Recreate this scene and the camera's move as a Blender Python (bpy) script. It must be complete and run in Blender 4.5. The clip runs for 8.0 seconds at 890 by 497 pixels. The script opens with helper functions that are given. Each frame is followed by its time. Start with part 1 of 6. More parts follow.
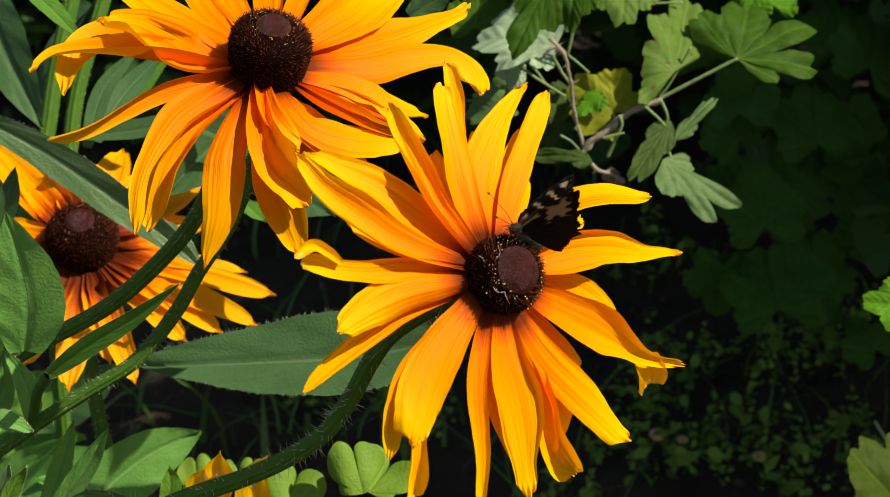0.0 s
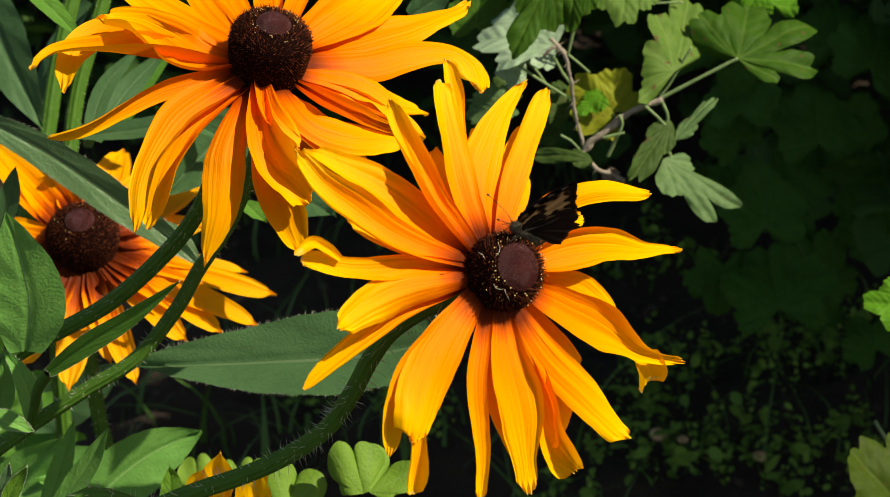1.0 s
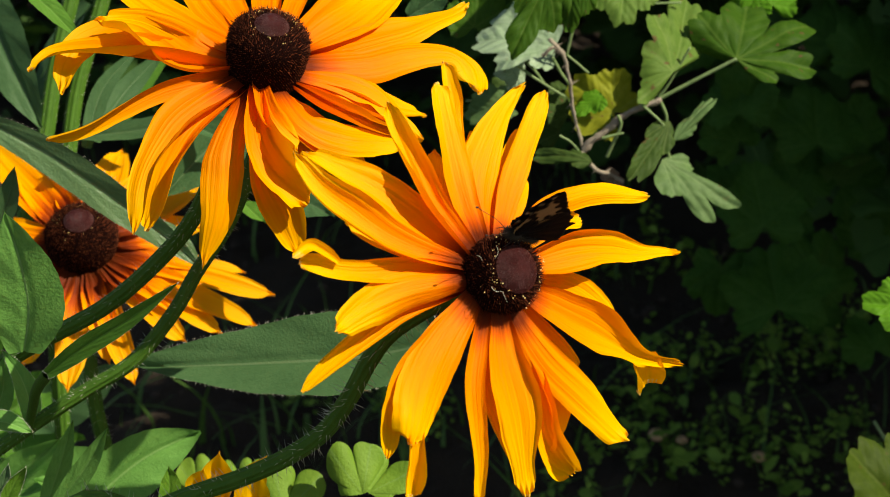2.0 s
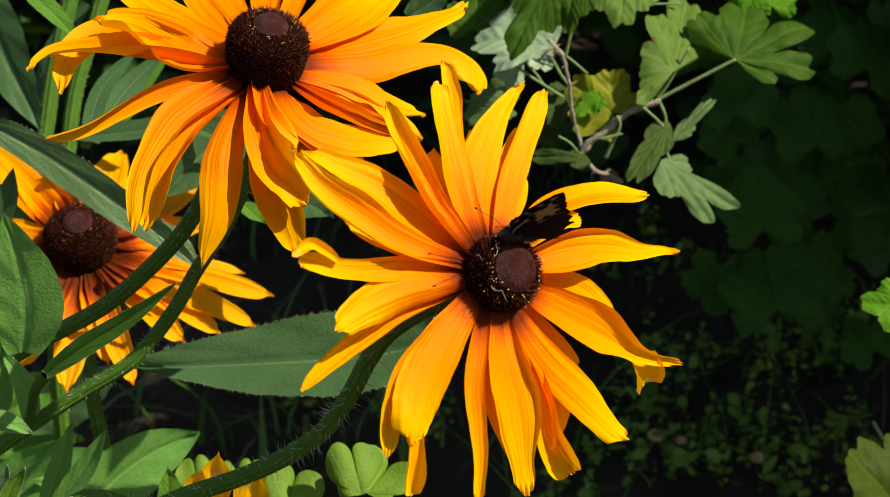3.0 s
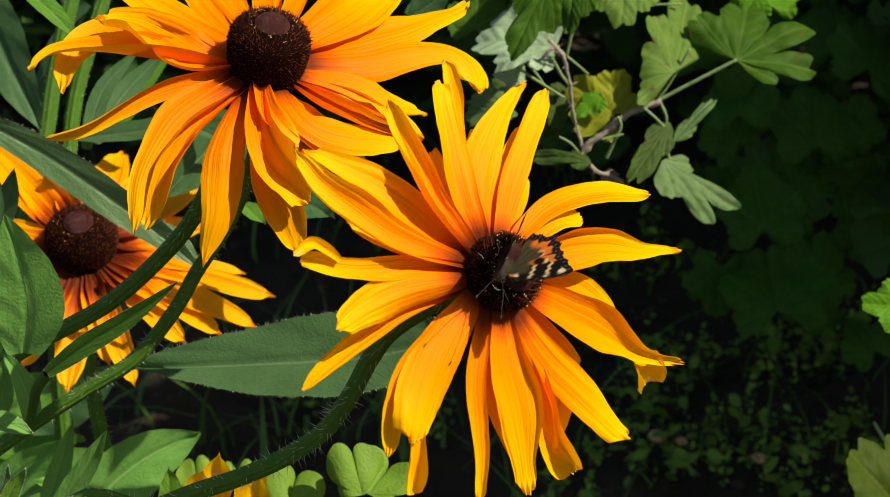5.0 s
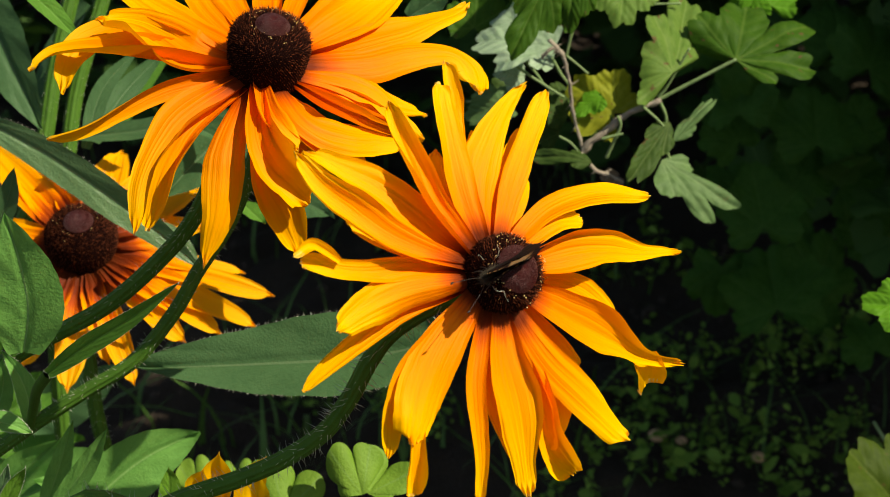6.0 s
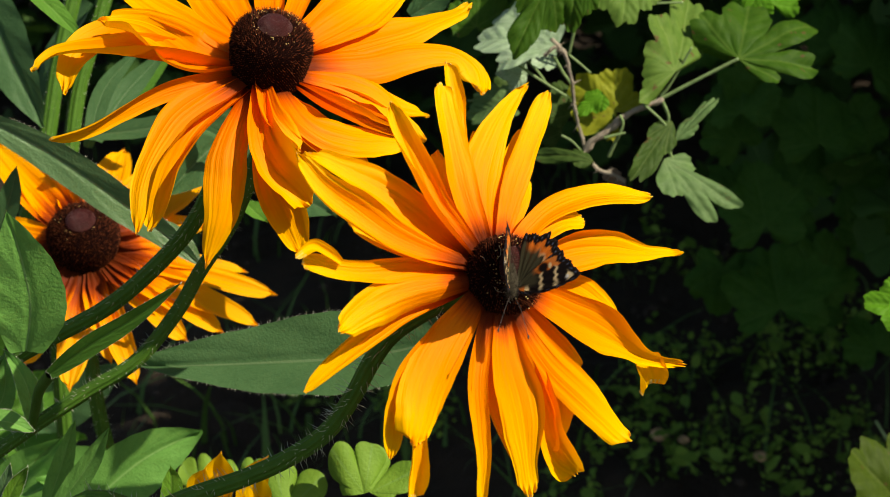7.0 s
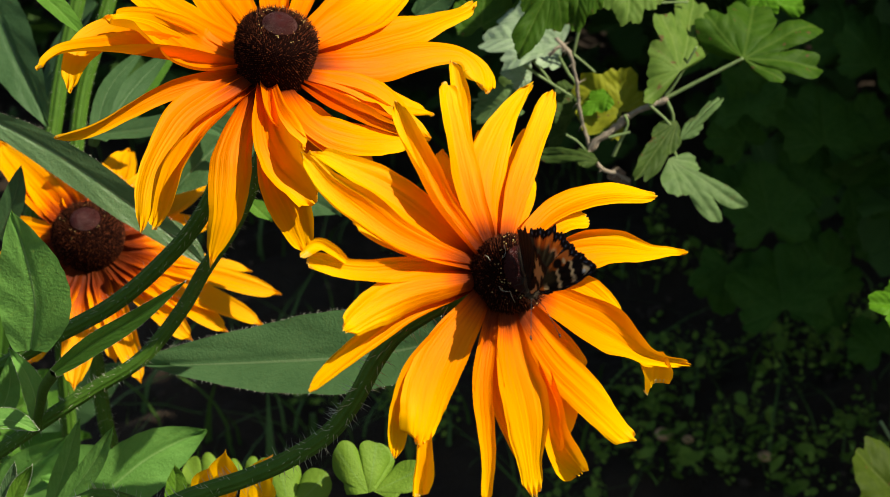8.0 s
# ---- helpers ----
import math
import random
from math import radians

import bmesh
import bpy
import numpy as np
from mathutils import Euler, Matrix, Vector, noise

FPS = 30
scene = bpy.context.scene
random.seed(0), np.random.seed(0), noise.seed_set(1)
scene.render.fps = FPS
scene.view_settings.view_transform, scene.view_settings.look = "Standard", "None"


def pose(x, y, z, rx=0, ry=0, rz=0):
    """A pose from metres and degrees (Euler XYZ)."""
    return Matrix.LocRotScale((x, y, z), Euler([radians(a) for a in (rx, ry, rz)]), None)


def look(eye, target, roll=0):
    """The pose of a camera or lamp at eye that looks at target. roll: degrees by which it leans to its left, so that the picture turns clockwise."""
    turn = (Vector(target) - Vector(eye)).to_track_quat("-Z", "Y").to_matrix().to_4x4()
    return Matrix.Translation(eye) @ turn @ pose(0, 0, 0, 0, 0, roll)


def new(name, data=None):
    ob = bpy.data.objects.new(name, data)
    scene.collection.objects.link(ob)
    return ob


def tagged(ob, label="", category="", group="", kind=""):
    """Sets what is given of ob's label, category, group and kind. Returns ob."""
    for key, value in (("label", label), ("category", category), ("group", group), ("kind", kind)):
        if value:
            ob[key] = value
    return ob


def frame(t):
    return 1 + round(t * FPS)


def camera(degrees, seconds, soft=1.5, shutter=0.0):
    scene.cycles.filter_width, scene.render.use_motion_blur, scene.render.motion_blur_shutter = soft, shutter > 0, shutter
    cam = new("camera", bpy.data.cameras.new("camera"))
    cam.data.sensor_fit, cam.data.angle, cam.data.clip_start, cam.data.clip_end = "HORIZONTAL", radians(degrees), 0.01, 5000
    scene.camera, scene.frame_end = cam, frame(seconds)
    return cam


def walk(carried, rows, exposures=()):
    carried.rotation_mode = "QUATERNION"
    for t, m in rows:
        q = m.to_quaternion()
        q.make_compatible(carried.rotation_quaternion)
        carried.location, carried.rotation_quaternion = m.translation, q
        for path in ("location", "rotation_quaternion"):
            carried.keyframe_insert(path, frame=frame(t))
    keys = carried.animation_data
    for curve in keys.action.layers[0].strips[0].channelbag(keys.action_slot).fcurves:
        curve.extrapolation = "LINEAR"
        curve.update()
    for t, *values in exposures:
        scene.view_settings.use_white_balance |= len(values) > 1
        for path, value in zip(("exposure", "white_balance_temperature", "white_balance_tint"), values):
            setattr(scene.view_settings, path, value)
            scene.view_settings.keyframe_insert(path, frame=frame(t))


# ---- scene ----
# ---- camera ----
cam = camera(28, 8.0, soft=0.8)
cam.data.dof.use_dof = True
cam.data.dof.focus_distance = 0.615
cam.data.dof.aperture_fstop = 28
walk(cam, [
    (0, pose(0, -0.52, 0.832, 65.000, 0, 0.000)),
    (0.5, pose(0, -0.52, 0.832, 65.000, 0, 0.025)),
    (1, pose(0, -0.52, 0.832, 64.993, 0, 0.011)),
    (1.5, pose(0, -0.52, 0.832, 64.998, 0, -0.006)),
    (3, pose(0, -0.52, 0.832, 65.030, 0, -0.062)),
    (3.5, pose(0, -0.52, 0.832, 65.035, 0, 0.003)),
    (4, pose(0, -0.52, 0.832, 65.030, 0, 0.033)),
    (4.5, pose(0, -0.52, 0.832, 65.048, 0, -0.014)),
    (6, pose(0, -0.52, 0.832, 65.030, 0, -0.042)),
    (6.5, pose(0, -0.52, 0.832, 65.005, 0, 0.016)),
    (7, pose(0, -0.52, 0.832, 64.998, 0, 0.036)),
    (7.5, pose(0, -0.52, 0.832, 64.972, 0, 0.132)),
    (8, pose(0, -0.52, 0.832, 64.977, 0, 0.193)),
], [(0, 0.39, 7400, 10), (8, 0.39, 7400, 10)])

# ---- light ----
world = bpy.data.worlds.new("sky")
scene.world = world
world.use_nodes = True
sky = world.node_tree.nodes.new("ShaderNodeTexSky")
sky.sky_type = "NISHITA"
sky.sun_disc = False
SUN_WAY = Vector((0.62, -0.2, 0.76)).normalized()
sky.sun_elevation = math.asin(SUN_WAY.z)
sky.sun_rotation = math.atan2(SUN_WAY.x, SUN_WAY.y)
world.node_tree.links.new(sky.outputs[0], world.node_tree.nodes["Background"].inputs[0])
world.node_tree.nodes["Background"].inputs[1].default_value = 0.085
sun = new("sun", bpy.data.lights.new("sun", "SUN"))
sun.data.energy = 5.0
sun.data.angle = radians(0.5)
sun.data.color = (1.0, 0.95, 0.86)
sun.matrix_world = look(SUN_WAY * 5, (0, 0, 0))


# ---- materials ----
class Nodes:
    """A small helper to write node materials in few lines."""

    def __init__(self, name):
        self.mat = bpy.data.materials.new(name)
        self.mat.use_nodes = True
        self.tree = self.mat.node_tree
        self.bsdf = self.tree.nodes["Principled BSDF"]
        self.out = self.tree.nodes["Material Output"]

    def add(self, kind, inputs=(), **attrs):
        node = self.tree.nodes.new("ShaderNode" + kind)
        if "attribute_name" in attrs:
            node.attribute_name = attrs["attribute_name"]
        if "data_type" in attrs:
            node.data_type, node.blend_type = attrs["data_type"], attrs["blend_type"]
        if "operation" in attrs:
            node.operation = attrs["operation"]
        for key, value in dict(inputs).items():
            self.put(node, key, value)
        return node

    def put(self, node, key, value):
        if isinstance(value, bpy.types.NodeSocket):
            self.tree.links.new(value, node.inputs[key])
        else:
            node.inputs[key].default_value = value

    def set(self, **values):
        for key, value in values.items():
            self.put(self.bsdf, key.replace("_", " "), value)

    def ramp(self, fac, stops):
        node = self.add("ValToRGB", {0: fac})
        el = node.color_ramp.elements
        while len(el) < len(stops):
            el.new(0.5)
        for e, (p, c) in zip(el, stops):
            e.position, e.color = p, (*c, 1)
        return node.outputs[0]

    def noise(self, vector, scale, detail=4, rough=0.6):
        return self.add("TexNoise", {"Vector": vector, "Scale": scale, "Detail": detail, "Roughness": rough}).outputs[0]

    def stretch(self, vector, scale):
        return self.add("Mapping", {"Vector": vector, "Scale": scale}).outputs[0]

    def mix(self, fac, a, b, how="MIX"):
        node = self.add("Mix", data_type="RGBA", blend_type=how)
        self.put(node, 0, fac)
        self.put(node, 6, a if isinstance(a, bpy.types.NodeSocket) else (*a, 1))
        self.put(node, 7, b if isinstance(b, bpy.types.NodeSocket) else (*b, 1))
        return node.outputs[2]

    def math(self, how, a, b=0.5):
        node = self.add("Math", operation=how)
        self.put(node, 0, a)
        self.put(node, 1, b)
        return node.outputs[0]

    def bump(self, height, strength, distance):
        return self.add("Bump", {"Height": height, "Strength": strength, "Distance": distance}).outputs[0]

    def thin(self, colour, share):
        """Lets light through, as petals and leaves do."""
        glow = self.add("BsdfTranslucent", {"Color": colour})
        both = self.add("MixShader", {0: share, 1: self.bsdf.outputs[0], 2: glow.outputs[0]})
        self.tree.links.new(both.outputs[0], self.out.inputs[0])


def petal_material(name, stops, share=0.25):
    m = Nodes(name)
    uv = m.add("UVMap").outputs[0]
    part_uv = m.add("SeparateXYZ", {0: uv})
    rnd = m.add("ObjectInfo").outputs["Random"]
    shifted = m.add("VectorMath", {0: uv, 1: m.add("CombineXYZ", {0: m.math("MULTIPLY", rnd, 37.0), 1: rnd}).outputs[0]}).outputs[0]
    streak = m.noise(m.stretch(shifted, (9, 0.9, 1)), 1.6, 5, 0.65)
    fine = m.noise(m.stretch(shifted, (34, 1.6, 1)), 1.5, 3)
    grip = m.math("MINIMUM", m.math("MULTIPLY", part_uv.outputs[1], 2.5), 1.0)
    along = m.math("ADD", part_uv.outputs[1], m.math("MULTIPLY", m.math("MULTIPLY", m.math("SUBTRACT", streak, 0.5), 0.34), grip))
    along = m.math("ADD", along, m.math("MULTIPLY", m.math("SUBTRACT", rnd, 0.35), 0.06))
    # yellower towards both edges: light on the pleated rims, painted into the colour
    side = m.math("MULTIPLY", m.math("ABSOLUTE", m.math("SUBTRACT", part_uv.outputs[0], 0.5)), 2.0)
    side = m.math("MULTIPLY", m.math("POWER", side, 2.5), part_uv.outputs[1])
    along = m.math("ADD", along, m.math("MULTIPLY", side, 0.34))
    colour = m.ramp(along, stops)
    colour = m.mix(m.math("MULTIPLY", fine, 0.14), colour, (0.8, 0.22, 0.002))
    # withered pale rim at the very tip
    tip = m.math("MULTIPLY", m.math("GREATER_THAN", part_uv.outputs[1], 0.985), m.math("GREATER_THAN", streak, 0.54))
    colour = m.mix(tip, colour, (0.75, 0.55, 0.16))
    height = m.math("ADD", m.math("MULTIPLY", fine, 0.5), streak)
    m.set(Base_Color=colour, Roughness=0.55, Normal=m.bump(height, 0.42, 0.0009))
    m.bsdf.inputs["Specular IOR Level"].default_value = 0.12
    m.thin(colour, share)
    return m.mat


GOLD = petal_material("golden_petal", [(0.0, (0.04, 0.004, 0.003)), (0.06, (0.16, 0.013, 0.002)), (0.11, (0.66, 0.1, 0.0)), (0.16, (0.9, 0.222, 0.0)), (0.42, (0.94, 0.31, 0.0)),
                                       (0.7, (0.96, 0.41, 0.0)), (1.0, (0.97, 0.51, 0.003))])
# dimmer copy of GOLD: weaker light on petals turned away, put into the colour
SHADED_GOLD = petal_material("shaded_golden_petal", [(0.0, (0.04, 0.004, 0.003)), (0.06, (0.16, 0.013, 0.002)), (0.11, (0.62, 0.09, 0.0)), (0.16, (0.86, 0.18, 0.0)), (0.42, (0.9, 0.262, 0.0)),
                                                 (0.7, (0.92, 0.36, 0.0)), (1.0, (0.94, 0.46, 0.002))])
YOUNG = petal_material("young_petal", [(0.0, (0.93, 0.4, 0.0)), (0.5, (0.96, 0.5, 0.003)), (1.0, (0.97, 0.6, 0.01))])
TWO_TONE = petal_material("two_tone_petal", [(0.0, (0.05, 0.004, 0.003)), (0.24, (0.14, 0.01, 0.003)), (0.36, (0.4, 0.05, 0.002)), (0.44, (0.86, 0.2, 0.002)),
                                             (0.55, (0.94, 0.34, 0.002)), (1.0, (0.95, 0.44, 0.006))])


def leaf_material(name, dark, light, rib, share=0.38, gloss=0.45, spec=0.15):
    m = Nodes(name)
    uv = m.add("UVMap").outputs[0]
    u = m.add("SeparateXYZ", {0: uv})
    pos = m.add("TexCoord").outputs["Object"]
    patch = m.noise(pos, 60, 4)
    grain = m.noise(pos, 900, 3)
    colour = m.mix(patch, dark, light)
    colour = m.mix(m.math("MULTIPLY", grain, 0.35), colour, light)
    across = m.math("ABSOLUTE", m.math("SUBTRACT", u.outputs[0], 0.5))
    # side veins sweep forward from the midrib
    sweep = m.math("SUBTRACT", m.math("MULTIPLY", u.outputs[1], 7.0), m.math("MULTIPLY", across, 5.0))
    quilt = m.math("PINGPONG", m.math("ADD", sweep, m.math("MULTIPLY", patch, 0.7)), 0.5)
    vein = m.math("GREATER_THAN", quilt, 0.455)
    mid = m.math("LESS_THAN", across, 0.016)
    colour = m.mix(m.math("MULTIPLY", vein, 0.2), colour, dark)
    mottle = m.noise(pos, 330, 3)
    colour = m.mix(m.math("MULTIPLY", m.math("GREATER_THAN", mottle, 0.55), 0.25), colour, dark)
    colour = m.mix(m.math("MULTIPLY", mid, 0.6), colour, rib)
    m.set(Base_Color=colour, Roughness=gloss, Normal=m.bump(m.math("ADD", m.math("MULTIPLY", quilt, -0.45), grain), 0.55, 0.0007))
    m.bsdf.inputs["Specular IOR Level"].default_value = spec
    m.thin(colour, share)
    return m.mat


LEAVES = [
    leaf_material("grey_green_leaf", (0.075, 0.17, 0.06), (0.15, 0.28, 0.115), (0.24, 0.38, 0.17), gloss=0.36, spec=0.5),
    leaf_material("blue_green_leaf", (0.0482, 0.125, 0.0438), (0.0943, 0.2, 0.0751), (0.182, 0.287, 0.136)),
    leaf_material("fresh_green_leaf", (0.0634, 0.192, 0.0208), (0.129, 0.307, 0.0415), (0.207, 0.395, 0.095)),
    leaf_material("pale_green_leaf", (0.0969, 0.251, 0.0216), (0.184, 0.388, 0.0432), (0.242, 0.445, 0.0936)),
    leaf_material("light_green_leaf", (0.109, 0.297, 0.0541), (0.198, 0.444, 0.0969), (0.298, 0.519, 0.168)),
]


def lobed_material(name, dark, light, rib, share=0.3, gloss=0.62, vary=0.0):
    """A palmate leaf: veins fan out from its stalk."""
    m = Nodes(name)
    uv = m.add("UVMap").outputs[0]
    u = m.add("SeparateXYZ", {0: uv})
    pos = m.add("TexCoord").outputs["Object"]
    patch = m.noise(pos, 90, 4)
    grain = m.noise(pos, 700, 3)
    colour = m.mix(patch, dark, light)
    colour = m.mix(m.math("MULTIPLY", grain, 0.4), colour, dark)
    if vary:
        # one leaf fresh and light, the next dark
        chance = m.add("NewGeometry").outputs["Random Per Island"]
        colour = m.mix(m.math("MULTIPLY", m.math("POWER", chance, 1.5), vary), colour, (light[0] * 1.8, light[1] * 1.6, light[2] * 1.8))
    vein = m.math("GREATER_THAN", u.outputs[0], 0.93)
    colour = m.mix(m.math("MULTIPLY", vein, 0.5), colour, rib)
    m.set(Base_Color=colour, Roughness=gloss, Normal=m.bump(m.math("ADD", m.math("MULTIPLY", u.outputs[0], 0.7), grain), 0.6, 0.0008))
    m.bsdf.inputs["Specular IOR Level"].default_value = 0.25
    m.thin(colour, share)
    return m.mat


LOBED = [
    lobed_material("columbine_leaf", (0.125, 0.25, 0.02), (0.21, 0.36, 0.045), (0.18, 0.32, 0.07)),
    # background green, with part of the deep shade put into its colour
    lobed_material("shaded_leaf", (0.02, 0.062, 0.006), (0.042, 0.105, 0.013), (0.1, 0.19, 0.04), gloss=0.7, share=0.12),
    lobed_material("weed_leaf", (0.0607, 0.144, 0.0144), (0.135, 0.25, 0.0288), (0.162, 0.275, 0.06), gloss=0.6, share=0.2, vary=0.7),
]


def cut_material(name, dark, light, rib, brown=0.0, share=0.25, gloss=0.58, spec=0.4, quilted=0.28):
    """A deeply cut leaf: u is the distance from the nearest main vein, v the way along it."""
    m = Nodes(name)
    u = m.add("SeparateXYZ", {0: m.add("UVMap").outputs[0]})
    off, along = u.outputs[0], u.outputs[1]
    pos = m.add("TexCoord").outputs["Object"]
    patch, grain = m.noise(pos, 110, 4), m.noise(pos, 800, 3)
    sweep = m.math("SUBTRACT", m.math("MULTIPLY", along, 6.5), m.math("MULTIPLY", off, 6.0))
    quilt = m.math("PINGPONG", m.math("ADD", sweep, m.math("MULTIPLY", patch, 0.5)), 0.5)
    vein = m.math("GREATER_THAN", quilt, 0.455)
    mid = m.math("LESS_THAN", off, 0.014)
    colour = m.mix(patch, dark, light)
    blot = m.noise(pos, 300, 4)
    colour = m.mix(m.math("MULTIPLY", grain, 0.45), colour, dark)
    colour = m.mix(m.math("MULTIPLY", m.math("GREATER_THAN", blot, 0.53), 0.4), colour, dark)
    colour = m.mix(m.math("MULTIPLY", vein, 0.14), colour, rib)
    colour = m.mix(m.math("MULTIPLY", mid, 0.28), colour, rib)
    if brown:
        spot = m.math("GREATER_THAN", m.noise(pos, 170, 4), 0.66)
        colour = m.mix(m.math("MULTIPLY", spot, brown), colour, (0.13, 0.06, 0.03))
    height = m.math("SUBTRACT", m.math("MULTIPLY", grain, 0.35), quilt)
    m.set(Base_Color=colour, Roughness=gloss, Normal=m.bump(height, quilted, 0.0009))
    m.bsdf.inputs["Specular IOR Level"].default_value = spec
    m.thin(colour, share)
    return m.mat


CUT = [
    cut_material("cut_green_leaf", (0.024, 0.076, 0.005), (0.06, 0.13, 0.011), (0.12, 0.2, 0.035), 0.7, spec=0.09),
    cut_material("cut_pale_leaf", (0.07, 0.15, 0.022), (0.165, 0.255, 0.05), (0.2, 0.28, 0.08), 0.75, spec=0.09),
    cut_material("cut_silvery_leaf", (0.2, 0.32, 0.16), (0.46, 0.58, 0.4), (0.12, 0.2, 0.08), 0.2, gloss=0.42, spec=0.4, quilted=1.0),
    cut_material("cut_yellow_leaf", (0.17, 0.2, 0.01), (0.32, 0.34, 0.03), (0.24, 0.29, 0.05), 0.8, spec=0.09),
    cut_material("cut_fresh_leaf", (0.07, 0.21, 0.01), (0.12, 0.3, 0.02), (0.16, 0.32, 0.05), spec=0.09),
    cut_material("cut_olive_leaf", (0.03, 0.065, 0.012), (0.075, 0.125, 0.028), (0.13, 0.18, 0.05), 0.6, spec=0.09),
    cut_material("cut_blue_leaf", (0.075, 0.15, 0.045), (0.16, 0.26, 0.09), (0.2, 0.3, 0.12), 0.3, spec=0.15),
    cut_material("cut_withered_leaf", (0.17, 0.11, 0.07), (0.36, 0.26, 0.18), (0.3, 0.2, 0.13), 0.5, spec=0.1),
    cut_material("cut_shaded_leaf", (0.024, 0.078, 0.008), (0.056, 0.145, 0.02), (0.07, 0.15, 0.028), spec=0.09),
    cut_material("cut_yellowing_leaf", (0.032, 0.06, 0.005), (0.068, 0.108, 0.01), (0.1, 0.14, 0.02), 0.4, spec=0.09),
]


def plain_material(name, dark, light, scale, rough=0.6, bump=0.4, depth=0.0005, stretched=(1, 1, 1), spec=0.4):
    m = Nodes(name)
    pos = m.stretch(m.add("TexCoord").outputs["Object"], stretched)
    big, small = m.noise(pos, scale, 4), m.noise(pos, scale * 9, 3)
    colour = m.mix(big, dark, light)
    colour = m.mix(m.math("MULTIPLY", small, 0.4), colour, dark)
    m.set(Base_Color=colour, Roughness=rough, Normal=m.bump(small, bump, depth))
    m.bsdf.inputs["Specular IOR Level"].default_value = spec
    return m.mat


STEM = plain_material("ribbed_stem", (0.035, 0.106, 0.01), (0.0938, 0.204, 0.025), 160, 0.5, 0.5, 0.0008, spec=0.15)
HAIR = plain_material("pale_hair", (0.45, 0.5, 0.36), (0.7, 0.72, 0.58), 300, 0.5)
TWIG = plain_material("grey_bark", (0.2, 0.16, 0.11), (0.55, 0.48, 0.36), 300, 0.8, 0.8, 0.001)
PETIOLE = plain_material("green_stalk", (0.12, 0.2, 0.06), (0.26, 0.36, 0.15), 200, 0.5)
DISC = plain_material("disc_core", (0.006, 0.0018, 0.0014), (0.014, 0.004, 0.003), 500, 0.8, spec=0.02)
DOME = plain_material("plum_floret", (0.018, 0.0025, 0.002), (0.075, 0.0105, 0.0085), 1500, 0.3, 0.6, 0.0005, spec=0.26)
fm = Nodes("dark_floret")
fm_chance = fm.math("POWER", fm.add("NewGeometry").outputs["Random Per Island"], 3.0)
fm.set(Base_Color=fm.mix(fm_chance, (0.008, 0.0022, 0.0014), (0.17, 0.048, 0.02)), Roughness=0.5)
fm.bsdf.inputs["Specular IOR Level"].default_value = 0.02
FLORET = fm.mat
POLLEN = plain_material("pollen", (0.75, 0.5, 0.1), (0.95, 0.8, 0.42), 900, 0.7)
SOIL = plain_material("dark_soil", (0.014, 0.009, 0.004), (0.058, 0.037, 0.017), 30, 0.95, 1.0, 0.01)
PEBBLE = plain_material("soil_crumb", (0.02, 0.014, 0.009), (0.09, 0.065, 0.042), 25, 0.95)
# brown pebble; the fleck of sun on it is put into this bright tan
STONE = plain_material("sunflecked_stone", (0.5, 0.28, 0.13), (0.85, 0.56, 0.3), 80, 0.8)
GRASS = plain_material("grass", (0.03, 0.09, 0.01), (0.085, 0.18, 0.024), 40, 0.6)
FUR = plain_material("butterfly_fur", (0.03, 0.025, 0.015), (0.11, 0.09, 0.05), 1500, 0.9, 0.8, 0.0005)
CHITIN = plain_material("dark_chitin", (0.01, 0.008, 0.006), (0.035, 0.025, 0.018), 900, 0.4)

wm = Nodes("wing_scales")
wing_colour = wm.add("Attribute", attribute_name="scales").outputs["Color"]
wing_grain = wm.noise(wm.add("TexCoord").outputs["Object"], 2500, 2)
wing_colour = wm.mix(wm.math("MULTIPLY", wing_grain, 0.3), wing_colour, (0.02, 0.014, 0.01))
wm.set(Base_Color=wing_colour, Roughness=0.8, Normal=wm.bump(wing_grain, 0.3, 0.0002))
wm.bsdf.inputs["Specular IOR Level"].default_value = 0.05
wm.thin(wing_colour, 0.16)
WING = wm.mat

# ---- shared shapes ----
FACE = Vector((0, -0.75, 0.66))


def part(name, bm, material, parent=None, label="", smooth=True):
    """Links a bmesh, given in world metres, as one mesh object under its thing."""
    origin = Vector()
    up = parent
    while up:
        origin += up.location
        up = up.parent
    bmesh.ops.transform(bm, matrix=Matrix.Translation(-origin), verts=bm.verts)
    for fc in bm.faces:
        fc.smooth = smooth
    data = bpy.data.meshes.new(name)
    bm.to_mesh(data)
    bm.free()
    data.materials.append(material)
    ob = new(name, data)
    ob.parent = parent
    return tagged(ob, label)


def thing(name, place, label, category, group=""):
    ob = tagged(new(name), label, category, group)
    ob.empty_display_size = 0.02
    ob.location = place
    return ob


def spline(points, count):
    """Evenly counted places on a smooth curve through the points."""
    p = [Vector(q) for q in points]
    p = [p[0] * 2 - p[1]] + p + [p[-1] * 2 - p[-2]]
    spans = len(p) - 3
    out = []
    for i in range(count):
        s = i / (count - 1) * spans
        k = min(int(s), spans - 1)
        t = s - k
        a, b, c, d = p[k:k + 4]
        out.append(0.5 * (2 * b + (c - a) * t + (2 * a - 5 * b + 4 * c - d) * t * t + (3 * b - a - 3 * c + d) * t ** 3))
    return out


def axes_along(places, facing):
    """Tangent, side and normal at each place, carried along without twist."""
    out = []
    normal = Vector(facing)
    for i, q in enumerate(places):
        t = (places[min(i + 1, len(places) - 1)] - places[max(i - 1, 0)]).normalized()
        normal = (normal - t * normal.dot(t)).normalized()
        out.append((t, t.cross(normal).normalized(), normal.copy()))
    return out


